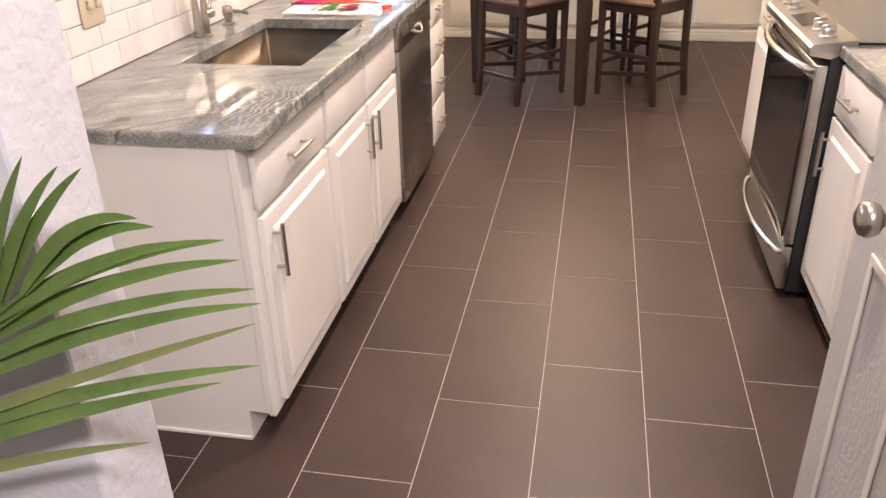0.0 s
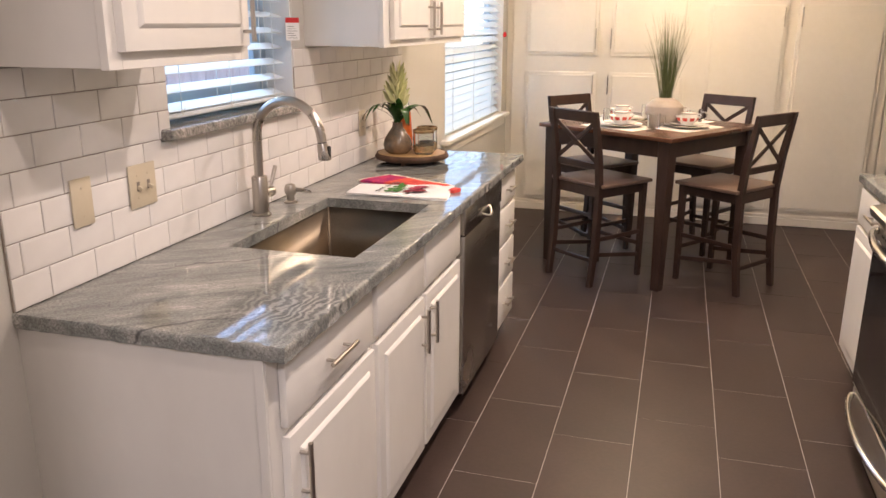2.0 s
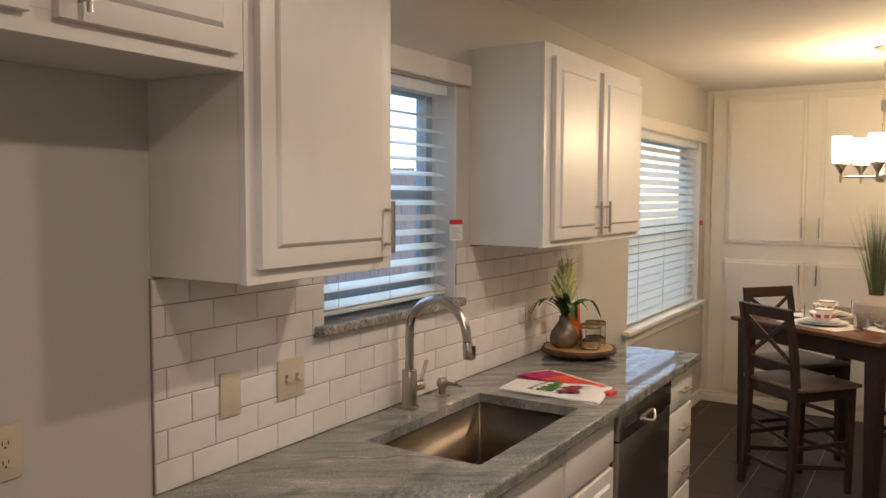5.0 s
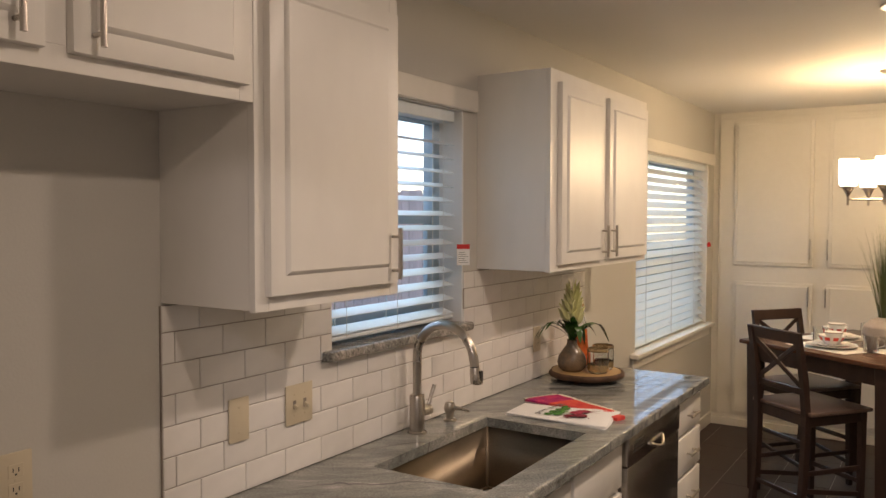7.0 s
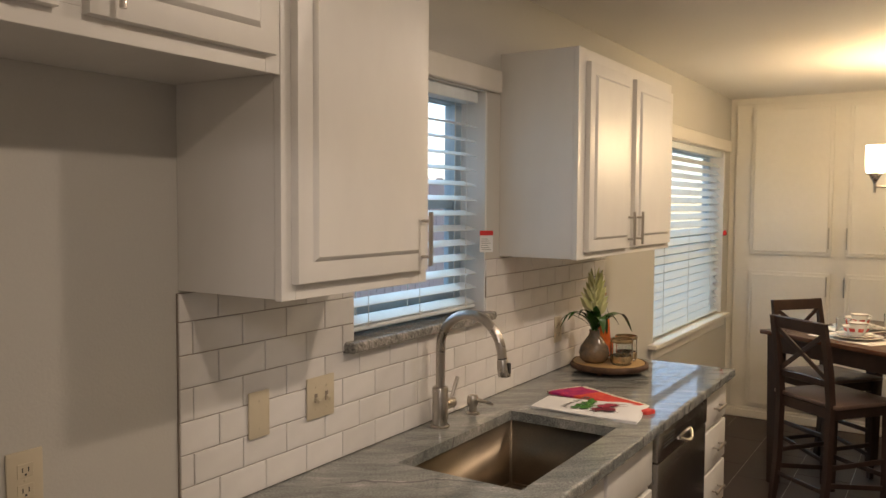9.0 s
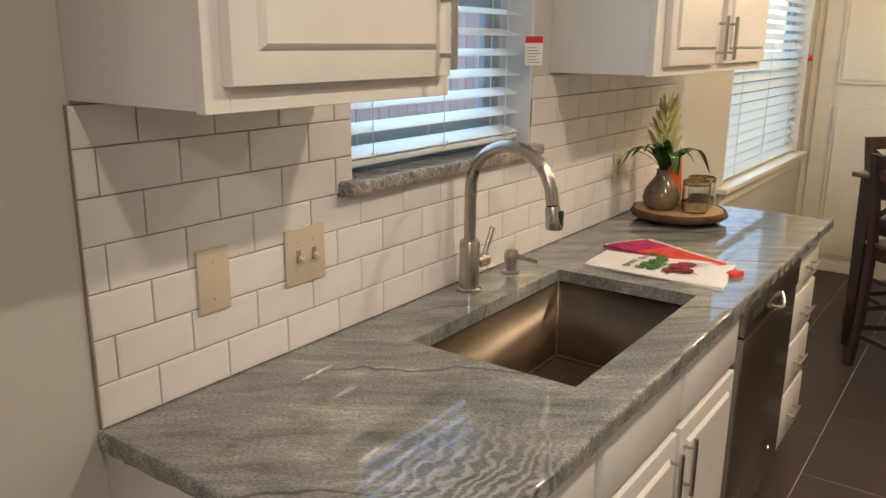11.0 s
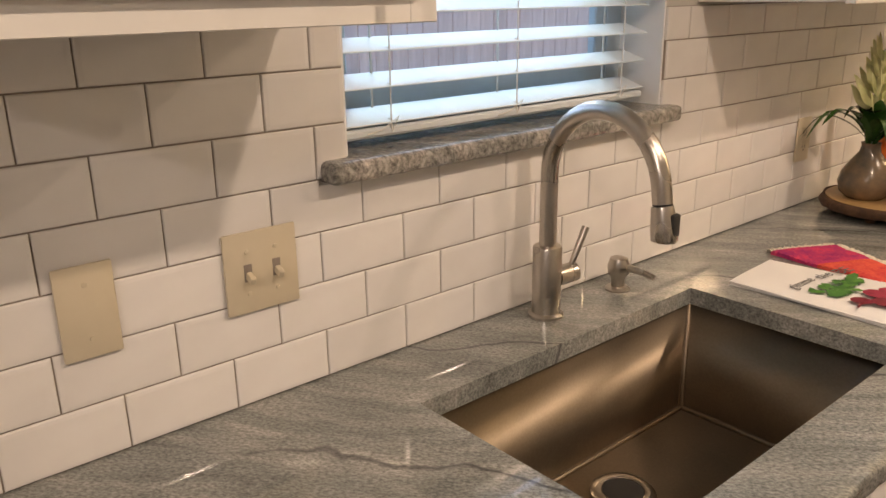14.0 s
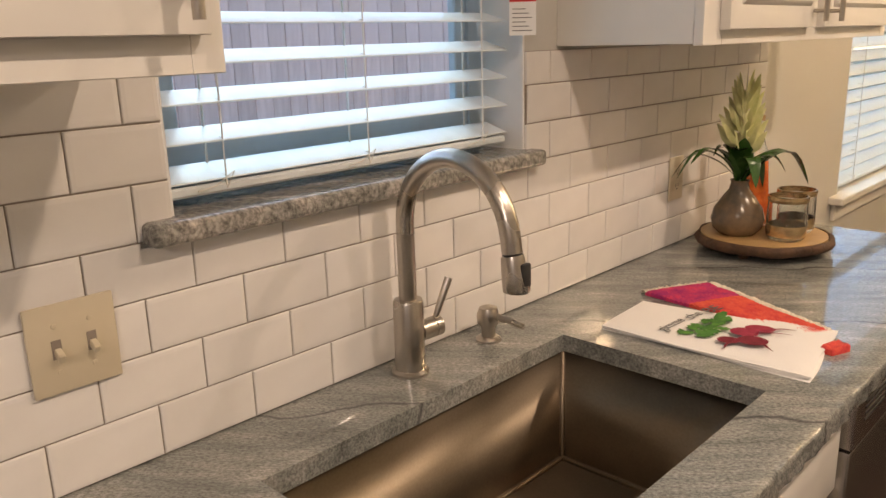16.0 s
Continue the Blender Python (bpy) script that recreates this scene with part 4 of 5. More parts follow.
od = part("oven_door", box(2.128, 2.163, RY0 + 0.004, RY1 - 0.004, 0.215, 0.848, 0.005, 2), M["steel"], rg, "stainless framed oven door", 35)
part("door_glass", box(2.120, 2.1275, RY0 + 0.022, RY1 - 0.022, 0.235, 0.800, 0.003), M["ovenglass"], od, "black oven door glass")
vt = bmesh.new()
for i in range(12):
    y = RY0 + 0.07 + i * 0.052
    box(2.1265, 2.1279, y, y + 0.036, 0.818, 0.826, 0, 1, vt)
part("vent_slots", vt, M["black"], od)
pts = [(2.118 - 0.055 * math.sin(math.pi * i / 16) ** 0.7, RY0 + 0.03 + (RY1 - RY0 - 0.06) * i / 16, 0.828) for i in range(17)]
part("handle", tube([(2.128, pts[0][1], 0.828), *pts, (2.128, pts[-1][1], 0.828)], 0.0135, 14), M["chrome"], od, "polished curved oven handle", 50)
dr = part("drawer", box(2.132, 2.163, RY0 + 0.004, RY1 - 0.004, 0.035, 0.205, 0.005, 2), M["steel"], rg, "stainless storage drawer", 35)
pts = [(2.122 - 0.05 * math.sin(math.pi * i / 16) ** 0.7, RY0 + 0.03 + (RY1 - RY0 - 0.06) * i / 16, 0.175) for i in range(17)]
part("handle", tube([(2.132, pts[0][1], 0.175), *pts, (2.132, pts[-1][1], 0.175)], 0.012, 14), M["chrome"], dr, "polished curved drawer handle", 50)

# ---- east base cabinets ----
def east_unit(y0, y1, d0, d1, hy, label, dr_y):
    u = thing("base_cabinet", (2.2, y0, 0), label, "kitchen cabinet", "white base cabinets along the range wall")
    part("carcass", box(2.236, XR - 0.002, y0 + 0.001, y1 - 0.001, 0.10, ZC - 0.035), M["cab"], u)
    # black again stands for the shade under the doors
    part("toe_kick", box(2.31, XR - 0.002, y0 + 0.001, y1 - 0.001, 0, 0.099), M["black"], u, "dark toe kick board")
    ff = bmesh.new()
    for a, c, d, e in ((y0 + 0.001, d0 + 0.012, 0.09, ZC - 0.035), (d1 - 0.012, y1 - 0.001, 0.09, ZC - 0.035), (d0 + 0.012, d1 - 0.012, ZC - 0.06, ZC - 0.035), (d0 + 0.012, d1 - 0.012, 0.09, 0.13)):
        box(2.216, 2.2355, a, c, d, e, 0.001, 1, ff)
    part("face_frame", ff, M["cab"], u)
    b = box(2.195, 2.215, d0, d1, 0.705, 0.862, 0.006, 2)
    d = part("drawer", b, M["cab"], u, smooth=35)
    bar_handle(d, (2.195, dr_y - 0.075, 0.785), (2.195, dr_y + 0.075, 0.785), (-1, 0, 0))
    d = panel_door(u, "y", d0, d1, 0.125, 0.69, 2.215, -1, "cab")
    bar_handle(d, (2.195, hy, 0.50), (2.195, hy, 0.65), (-1, 0, 0))


east_unit(0.45, 0.910, 0.485, 0.895, 0.862, "white painted base cabinet beside the range", 0.71)
east_unit(0.01, 0.448, 0.025, 0.425, 0.06, "white painted base cabinet near the open door", 0.22)
east_unit(1.686, 2.345, 1.71, 2.32, 1.75, "white painted base cabinet past the range", 2.00)

# ---- open door at the near end ----
od1 = thing("door_1", (2.0, -1.0, 0), "white painted panelled door standing open with a satin knob", "door", kind="structure")
leaf = bmesh.new()
dy0, dy1 = -1.06, -0.30
x0 = 1.932
box(x0, x0 + 0.035, dy0, dy1, 0.01, 2.04, 0.003, 1, leaf)
leafo = part("door_leaf", leaf, M["texwall"], od1, "white painted door leaf")
for z0, z1 in ((0.22, 0.85), (1.05, 1.90)):
    for y0, y1 in ((dy0 + 0.11, dy0 + 0.34), (dy0 + 0.42, dy0 + 0.65)):
        fr = bmesh.new()
        for a, c, d, e in ((y0, y1, z0, z0 + 0.018), (y0, y1, z1 - 0.018, z1), (y0, y0 + 0.018, z0 + 0.018, z1 - 0.018), (y1 - 0.018, y1, z0 + 0.018, z1 - 0.018)):
            box(x0 - 0.006, x0 - 0.0005, a, c, d, e, 0.002, 1, fr)
        part("panel_moulding", fr, M["cab"], leafo)
k = lathe([(0, 0), (0.033, 0), (0.033, 0.004), (0.012, 0.010), (0.012, 0.028), (0.026, 0.036), (0.031, 0.050), (0.027, 0.062), (0.014, 0.069), (0, 0.070)], n=32)
k.transform(Matrix.Translation((x0, dy1 - 0.185, 0.945)) @ Matrix.Rotation(radians(-90), 4, "Y"))
part("knob", k, M["nickel"], leafo, "satin nickel door knob", 50)

# ---- dining table and chairs ----
TC, TA = (1.230, 3.83), -32.8
tb = thing("dining_table", (TC[0], TC[1], 0), "square counter-height dining table with brown top and espresso legs", "table", world_coords=False, rz=TA)
top = bmesh.new()
box(-0.50, 0.50, -0.50, 0.50, 0.897, 0.922, 0.005, 2, top)
part("tabletop", top, M["tabletop"], tb, "warm brown wooden tabletop", 35)
ap = bmesh.new()
for a, b, c, d in ((-0.41, 0.41, -0.455, -0.435), (-0.41, 0.41, 0.435, 0.455), (-0.455, -0.435, -0.41, 0.41), (0.435, 0.455, -0.41, 0.41)):
    box(a, b, c, d, 0.80, 0.896, 0.002, 1, ap)
part("apron", ap, M["espresso"], tb)
for sx in (-1, 1):
    for sy in (-1, 1):
        lg = box(-0.04, 0.04, -0.04, 0.04, 0, 0.896, 0.004)
        for v in lg.verts:
            k = 0.68 + 0.32 * min(1, v.co.z / 0.6)
            v.co.x, v.co.y = v.co.x * k + sx * 0.43, v.co.y * k + sy * 0.43
        part("leg", lg, M["espresso"], tb)


def chair():
    c = thing("dining_chair", (0, 0, 0), "dark espresso counter-height dining chair with X back and taupe seat", "chair", "chairs round the table", False)
    hw = 0.178
    s = box(-0.225, 0.225, -0.20, 0.225, 0.607, 0.628, 0.006, 2)
    for v in s.verts:
        if v.co.z > 0.62:
            v.co.z -= 0.007 * max(0, 1 - (v.co.x / 0.2) ** 2) * max(0, 1 - (v.co.y / 0.2) ** 2)
    part("seat", s, M["seat"], c, "taupe brown seat", 35)
    rails = bmesh.new()
    box(-0.17, 0.17, 0.178, 0.196, 0.545, 0.606, 0.002, 1, rails)
    box(-0.17, 0.17, -0.196, -0.178, 0.545, 0.606, 0.002, 1, rails)
    box(-0.188, -0.170, -0.178, 0.178, 0.545, 0.606, 0.002, 1, rails)
    box(0.170, 0.188, -0.178, 0.178, 0.545, 0.606, 0.002, 1, rails)
    part("seat_frame", rails, M["espresso"], c)
    for sx in (-1, 1):
        lg = box(-0.019, 0.019, -0.019, 0.019, 0, 0.606, 0.003)
        for v in lg.verts:
            k = 0.75 + 0.25 * min(1, v.co.z / 0.5)
            v.co.x, v.co.y = v.co.x * k + sx * hw, v.co.y * k + 0.195
        part("leg", lg, M["espresso"], c)
        lg = bmesh.new()
        prof = [(-0.235, 0), (-0.205, 0.25), (-0.195, 0.60), (-0.215, 0.80), (-0.262, 1.055)]
        rings = []
        for i, (y, z) in enumerate(prof):
            w, d = (0.015, 0.017) if i == 0 else (0.018, 0.019)
            if i == 4:
                w, d = 0.018, 0.012
            rings.append([lg.verts.new((sx * hw + a * w, y + b * d, z)) for a, b in ((-1, -1), (1, -1), (1, 1), (-1, 1))])
        for a, b in zip(rings, rings[1:]):
            for i in range(4):
                lg.faces.new((a[i], a[(i + 1) % 4], b[(i + 1) % 4], b[i]))
        lg.faces.new(rings[0][::-1])
        lg.faces.new(rings[-1])
        bmesh.ops.recalc_face_normals(lg, faces=lg.faces[:])
        bmesh.ops.bevel(lg, geom=lg.edges[:], offset=0.002, segments=1, affect="EDGES")
        part("back_leg", lg, M["espresso"], c)
    part("top_rail", beam((-hw - 0.018, -0.250, 1.022), (hw + 0.018, -0.250, 1.022), 0.068, 0.018, 0.004, side=(0, -0.18, 0.98)), M["espresso"], c, smooth=35)
    part("lower_rail", beam((-hw, -0.207, 0.735), (hw, -0.207, 0.735), 0.040, 0.016, 0.003, side=(0, -0.12, 0.99)), M["espresso"], c)
    part("cross_slat", beam((-hw + 0.01, -0.212, 0.755), (hw - 0.01, -0.247, 0.995), 0.026, 0.010, 0.002, side=(0.56, 0, -0.82)), M["espresso"], c)
    part("cross_slat", beam((hw - 0.01, -0.214, 0.755), (-hw + 0.01, -0.249, 0.995), 0.026, 0.010, 0.002, side=(0.56, 0, 0.82)), M["espresso"], c)
    for a, b in (((-hw, 0.195, 0.21), (hw, 0.195, 0.21)), ((-hw, -0.212, 0.16), (hw, -0.212, 0.16)), ((-hw, -0.205, 0.29), (-hw, 0.195, 0.29)), ((hw, -0.205, 0.29), (hw, 0.195, 0.29)), ((-hw, -0.207, 0.20), (-hw, 0.195, 0.14)), ((hw, -0.207, 0.20), (hw, 0.195, 0.14))):
        part("stretcher", beam(a, b, 0.014, 0.026, 0.002, side=(1, 0, 0) if a[0] == b[0] else (0, 1, 0)), M["espresso"], c)
    return c


ch = chair()
spots = [(0.970, 3.470, -38.0), (1.730, 3.535, 53.4), (0.855, 4.09, -129.0), (1.595, 4.335, 146.6)]
for x, y, a in spots[1:]:
    copy_thing(ch, pose(x, y, 0, 0, 0, a))
ch.location, ch.rotation_euler = (spots[0][0], spots[0][1], 0), (0, 0, radians(spots[0][2]))

# ---- tableware ----
ZT = 0.922


def on_table(u, v):
    a = radians(TA)
    return TC[0] + u * math.cos(a) - v * math.sin(a), TC[1] + u * math.sin(a) + v * math.cos(a)


def place(u, v, rot):
    x, y = on_table(u, v)
    a = TA + rot
    mt = thing("placemat", (x, y, ZT), "cream linen placemat on the table", "placemat", "placemats", False, a)
    m_ = box(-0.20, 0.20, -0.14, 0.14, 0.0005, 0.0035, 0.001)
    part("cloth", m_, M["linen"], mt)
    pt = thing("dinner_plate", (x, y, ZT + 0.004), "white china dinner plate on a placemat", "plate", "dinner plates", False)
    part("plate", lathe([(0, 0.001), (0.07, 0.001), (0.09, 0.006), (0.135, 0.014), (0.137, 0.017), (0.092, 0.010), (0.07, 0.006), (0, 0.005)]), M["china"], pt, smooth=50)
    sp_ = thing("salad_plate", (x, y, ZT + 0.016), "smaller white china plate stacked on the dinner plate", "plate", "salad plates", False)
    part("plate", lathe([(0, 0.001), (0.055, 0.001), (0.07, 0.005), (0.10, 0.012), (0.102, 0.015), (0.07, 0.009), (0, 0.005)]), M["china"], sp_, smooth=50)
    bw = thing("soup_bowl", (x, y, ZT + 0.023), "white china bowl with a red floral band", "bowl", "soup bowls", False)
    part("bowl", lathe([(0, 0.002), (0.035, 0.0), (0.037, 0.005), (0.058, 0.022), (0.070, 0.046), (0.072, 0.050), (0.068, 0.049), (0.055, 0.025), (0.03, 0.009), (0, 0.008)]), M["china"], bw, smooth=50)
    rb = bmesh.new()
    for k in range(9):
        t0 = 2 * math.pi * (k + 0.1) / 9
        n = 6
        pr = []
        for i in range(n + 1):
            t_ = t0 + i / n * 0.45
            pr.append([rb.verts.new((r * math.cos(t_), r * math.sin(t_), z)) for r, z in ((0.0600, 0.0225), (0.0665, 0.034 + 0.004 * (k % 2)), (0.0700, 0.043))])
        for a_, c_ in zip(pr, pr[1:]):
            for i in range(2):
                rb.faces.new((a_[i], c_[i], c_[i + 1], a_[i + 1]))
    part("floral_band", rb, M["red"], bw, "painted red flowers", 60)
    cup = thing("teacup", (x + 0.01, y - 0.005, ZT + 0.047), "white china teacup with red rim stacked in the bowl", "cup", "teacups", False)
    part("cup", lathe([(0, 0.001), (0.028, 0.0), (0.032, 0.006), (0.047, 0.036), (0.049, 0.046), (0.046, 0.045), (0.030, 0.010), (0, 0.006)]), M["china"], cup, smooth=50)
    part("rim_band", lathe([(0.0492, 0.040), (0.0502, 0.0465), (0.0485, 0.0472)]), M["stoneware"], cup, "brown painted rim")
    part("handle", tube([(0.042, 0.0, 0.038), (0.062, 0.0, 0.040), (0.068, 0.0, 0.028), (0.058, 0.0, 0.016), (0.040, 0.0, 0.018)], 0.0035, 8), M["china"], cup, smooth=50)


for u, v, r in ((-0.03, -0.27, 0), (0.27, 0.0, 90), (-0.27, 0.05, 90), (0.02, 0.27, 0)):
    place(u, v, r)
for u, v in ((0.165, -0.20), (-0.20, -0.16), (0.19, 0.22), (-0.19, 0.24)):
    x, y = on_table(u, v)
    g = thing("glass_mug", (x, y, ZT + 0.004), "clear glass mug with a handle", "mug", "glass mugs", False)
    part("mug", lathe([(0, 0.0), (0.036, 0.0), (0.040, 0.008), (0.040, 0.088), (0.0375, 0.088), (0.0372, 0.012), (0, 0.010)], n=28), M["glass"], g, smooth=50)
    part("handle", tube([(0.038, 0, 0.072), (0.060, 0, 0.072), (0.070, 0, 0.055), (0.066, 0, 0.032), (0.038, 0, 0.022)], 0.0045, 10), M["glass"], g, smooth=50)

vx, vy = 1.315, 3.80
vs = thing("table_vase", (vx, vy, ZT), "round grey-brown ribbed stoneware vase on the table", "vase", world_coords=False)
prof = [(0, 0), (0.06, 0.0), (0.095, 0.03), (0.118, 0.075), (0.112, 0.12), (0.08, 0.155), (0.045, 0.168), (0.042, 0.172), (0.036, 0.166), (0.05, 0.14), (0.05, 0.05), (0, 0.03)]
rp = []
for (r0, z0), (r1, z1) in zip(prof[:7], prof[1:7]):
    for i in range(6):
        k = i / 6
        rp.append((r0 + (r1 - r0) * k + (0.0015 if i % 2 else 0), z0 + (z1 - z0) * k))
part("body", lathe(rp + prof[6:], n=40), M["stoneware"], vs, smooth=60)
gr = bmesh.new()
rnd = random.Random(4)
for i in range(260):
    a, sp_ = rnd.uniform(0, 2 * math.pi), rnd.random() ** 0.8
    L_ = rnd.uniform(0.38, 0.60)
    bx_, by_ = 0.03 * sp_ * math.cos(a), 0.03 * sp_ * math.sin(a)
    lean = 0.145 * sp_ * rnd.uniform(0.6, 1.1)
    w = rnd.uniform(0.0012, 0.0026)
    ta = rnd.uniform(0, math.pi)
    cx_, sy_ = math.cos(ta) * w, math.sin(ta) * w
    prev = None
    for s in range(6):
        k = s / 5
        px = bx_ + lean * k * (0.45 + 0.55 * k) * math.cos(a)
        py = by_ + lean * k * (0.45 + 0.55 * k) * math.sin(a)
        pz = 0.12 + L_ * k - 0.04 * sp_ * k * k
        q = 1 - 0.9 * k
        cur = (gr.verts.new((px - cx_ * q, py - sy_ * q, pz)), gr.verts.new((px + cx_ * q, py + sy_ * q, pz)))
        if prev:
            gr.faces.new((prev[0], prev[1], cur[1], cur[0]))
        prev = cur
gs = part("grass", gr, M["grass"], vs, "tall thin green grass blades")
gs["kind"] = "stuff"

# ---- chandelier ----
hx, hy, hz = 1.320, 3.75, 1.735
cdl = thing("chandelier", (hx, hy, hz), "brushed nickel five-arm chandelier with lit frosted glass shades", "chandelier", world_coords=False)
part("hub", lathe([(0, 0), (0.012, 0.0), (0.014, 0.012), (0.035, 0.016), (0.035, 0.045), (0.018, 0.05), (0.012, 0.065), (0.012, 0.16), (0, 0.16)]), M["nickel"], cdl, smooth=40)
part("stem", tube([(0, 0, 0.16), (0, 0, 0.40)], 0.006, 12), M["nickel"], cdl, smooth=50)
loop = lathe([(0.010, -0.03), (0.016, -0.03), (0.016, 0.03), (0.010, 0.03), (0.010, -0.03)], (0, 0, 0.43), 8)
part("loop", loop, M["nickel"], cdl)
for i in range(9):
    lk = bmesh.new()
    zc = 0.475 + i * 0.031
    if hz + zc > CEIL - 0.035:
        break
    pts = [(0.009 * math.cos(t_), 0, zc + 0.019 * math.sin(t_)) for t_ in [2 * math.pi * k / 12 for k in range(13)]]
    tube(pts, 0.0018, 6, lk, False)
    if i % 2:
        lk.transform(Matrix.Rotation(radians(90), 4, "Z"))
    part("chain_link", lk, M["nickel"], cdl, smooth=50)
part("canopy", lathe([(0, 0), (0.012, -0.025), (0.03, -0.02), (0.062, -0.006), (0.064, 0), (0, 0)], (0, 0, CEIL - hz - 0.0005)), M["nickel"], cdl, smooth=40)
for i in range(5):
    a = radians(-92 + 72 * i)
    ca, sa = math.cos(a), math.sin(a)
    am = part("arm", tube([(0.03 * ca, 0.03 * sa, 0.033), (0.205 * ca, 0.205 * sa, 0.033)], 0.0065, 10), M["nickel"], cdl, smooth=50)
    X, Y = 0.21 * ca, 0.21 * sa
    part("socket", lathe([(0, 0.0), (0.007, 0.0), (0.008, 0.05), (0.012, 0.06), (0.030, 0.095), (0.046, 0.102), (0.046, 0.108), (0, 0.108)], (X, Y, 0.0)), M["nickel"], am, smooth=40)
    part("shade", lathe([(0, 0.1082), (0.040, 0.1082), (0.047, 0.118), (0.051, 0.16), (0.051, 0.262), (0.048, 0.262), (0.048, 0.16), (0.044, 0.12), (0, 0.1115)], (X, Y, 0)), M["shade"], am, "glowing frosted glass shade", 50)
lp = new("chandelier_lamp", bpy.data.lights.new("chandelier_lamp", "POINT"))
lp.data.energy, lp.data.color, lp.data.shadow_soft_size = CHAND_W * 5, (1.0, 0.74, 0.42), 0.12
lp.location = (hx, hy, hz + 0.32)

# ---- on the counter ----
ty = thing("wood_slice_tray", (0.215, 2.055, ZC), "round live-edge wood slice tray with bark rim", "tray", world_coords=False)
n = 48
b = bmesh.new()
rings = []
for r, z in ((0, 0.016), (0.15, 0.016), (0.166, 0.022), (0.172, 0.034), (0.168, 0.044), (0.160, 0.046)):
    if r == 0:
        rings.append([b.verts.new((0, 0, z))])
        continue
    rings.append([b.verts.new((r * (1 + 0.05 * noise.noise(Vector((math.cos(q) * 2, math.sin(q) * 2, z * 20))) + 0.03 * noise.noise(Vector((math.cos(q) * 9, math.sin(q) * 9, z * 60)))) * math.cos(q), r * (1 + 0.05 * noise.noise(Vector((math.cos(q) * 2, math.sin(q) * 2, z * 20))) + 0.03 * noise.noise(Vector((math.cos(q) * 9, math.sin(q) * 9, z * 60)))) * math.sin(q), z)) for q in [2 * math.pi * i / n for i in range(n)]])
for i in range(n):
    b.faces.new((rings[0][0], rings[1][(i + 1) % n], rings[1][i]))
for a, c in zip(rings[1:], rings[2:]):
    for i in range(n):
        b.faces.new((a[i], a[(i + 1) % n], c[(i + 1) % n], c[i]))
bmesh.ops.recalc_face_normals(b, faces=b.faces[:])
part("bark_rim", b, M["bark"], ty, "rough dark bark edge", 60)
part("top_face", lathe([(0, 0.0462), (0.157, 0.0462), (0.157, 0.040), (0, 0.040)], n=48), M["cutwood"], ty, "smooth pale cut wood face", 40)
for i in range(3):
    q = 2 * math.pi * i / 3 + 0.5
    part("foot", lathe([(0, 0), (0.012, 0), (0.014, 0.0175), (0, 0.0175)], (0.11 * math.cos(q), 0.11 * math.sin(q), 0), 16), M["bark"], ty, smooth=50)
ZY = ZC + 0.0464
VX, VY = 0.164, 2.006
va = thing("bud_vase", (VX, VY, ZY), "small teardrop ceramic vase in mottled brown and grey", "vase", world_coords=False)
part("body", lathe([(0, 0), (0.038, 0), (0.052, 0.014), (0.058, 0.036), (0.052, 0.062), (0.036, 0.088), (0.022, 0.108), (0.019, 0.124), (0.021, 0.130), (0.016, 0.128), (0.018, 0.105), (0, 0.09)]), M["vase"], va, smooth=60)
va.scale = (1.17, 1.17, 1.10)
pp = thing("bromeliad", (VX, VY, ZY + 0.135), "potted bromeliad with dark strap leaves and pale green bract", "plant", world_coords=False)


def strap(bm, pts, w, up=(0, 0, 1), fold=0.25):
    """A leaf along points: widest in the middle, creased along its midrib."""
    pts = [Vector(p) for p in pts]
    m = 12
    fine = []
    for i in range(m + 1):
        k = i / m * (len(pts) - 1)
        j = min(int(k), len(pts) - 2)
        f = k - j
        p0, p1, p2, p3 = pts[max(j - 1, 0)], pts[j], pts[j + 1], pts[min(j + 2, len(pts) - 1)]
        fine.append(0.5 * ((2 * p1) + (p2 - p0) * f + (2 * p0 - 5 * p1 + 4 * p2 - p3) * f * f + (3 * p1 - p0 - 3 * p2 + p3) * f ** 3))
    prev = None
    for i, p in enumerate(fine):
        t_ = (fine[min(i + 1, m)] - fine[max(i - 1, 0)]).normalized()
        s = t_.cross(Vector(up))
        s = s.normalized() if s.length > 1e-4 else Vector((1, 0, 0))
        nn = s.cross(t_)
        k = i / m
        ww = w * (min(1, 0.35 + 2.2 * k) * (1 - k ** 2.6) + 0.02) / 2
        cur = (bm.verts.new(p - s * ww + nn * ww * fold), bm.verts.new(p), bm.verts.new(p + s * ww + nn * ww * fold))
        if prev:
            bm.faces.new((prev[0], prev[1], cur[1], cur[0]))
            bm.faces.new((prev[1], prev[2], cur[2], cur[1]))
        prev = cur


for ang, ln, rise, drop, w in ((-60, 0.03, 0.08, 0.12, 0.034), (30, 0.02, 0.09, 0.115, 0.036), (-128, 0.145, 0.075, 0.020, 0.018), (-150, 0.150, 0.060, -0.005, 0.014), (-108, 0.150, 0.085, 0.065, 0.020), (20, 0.09, 0.06, 0.03, 0.032), (48, 0.155, 0.062, -0.012, 0.040), (100, 0.09, 0.09, 0.06, 0.028), (-40, 0.07, 0.06, 0.0, 0.034), (170, 0.07, 0.08, 0.06, 0.024), (-75, 0.05, 0.08, 0.095, 0.032), (70, 0.07, 0.05, -0.02, 0.030)):
    b = bmesh.new()
    ca, sa = math.cos(radians(ang)), math.sin(radians(ang))
    ln, rise, w = ln * 1.2, rise * 1.15, w * 1.75
    strap(b, [(0, 0, 0), (ln * 0.3 * ca, ln * 0.3 * sa, rise * 0.75), (ln * 0.7 * ca, ln * 0.7 * sa, rise), (ln * ca, ln * sa, drop)], w)
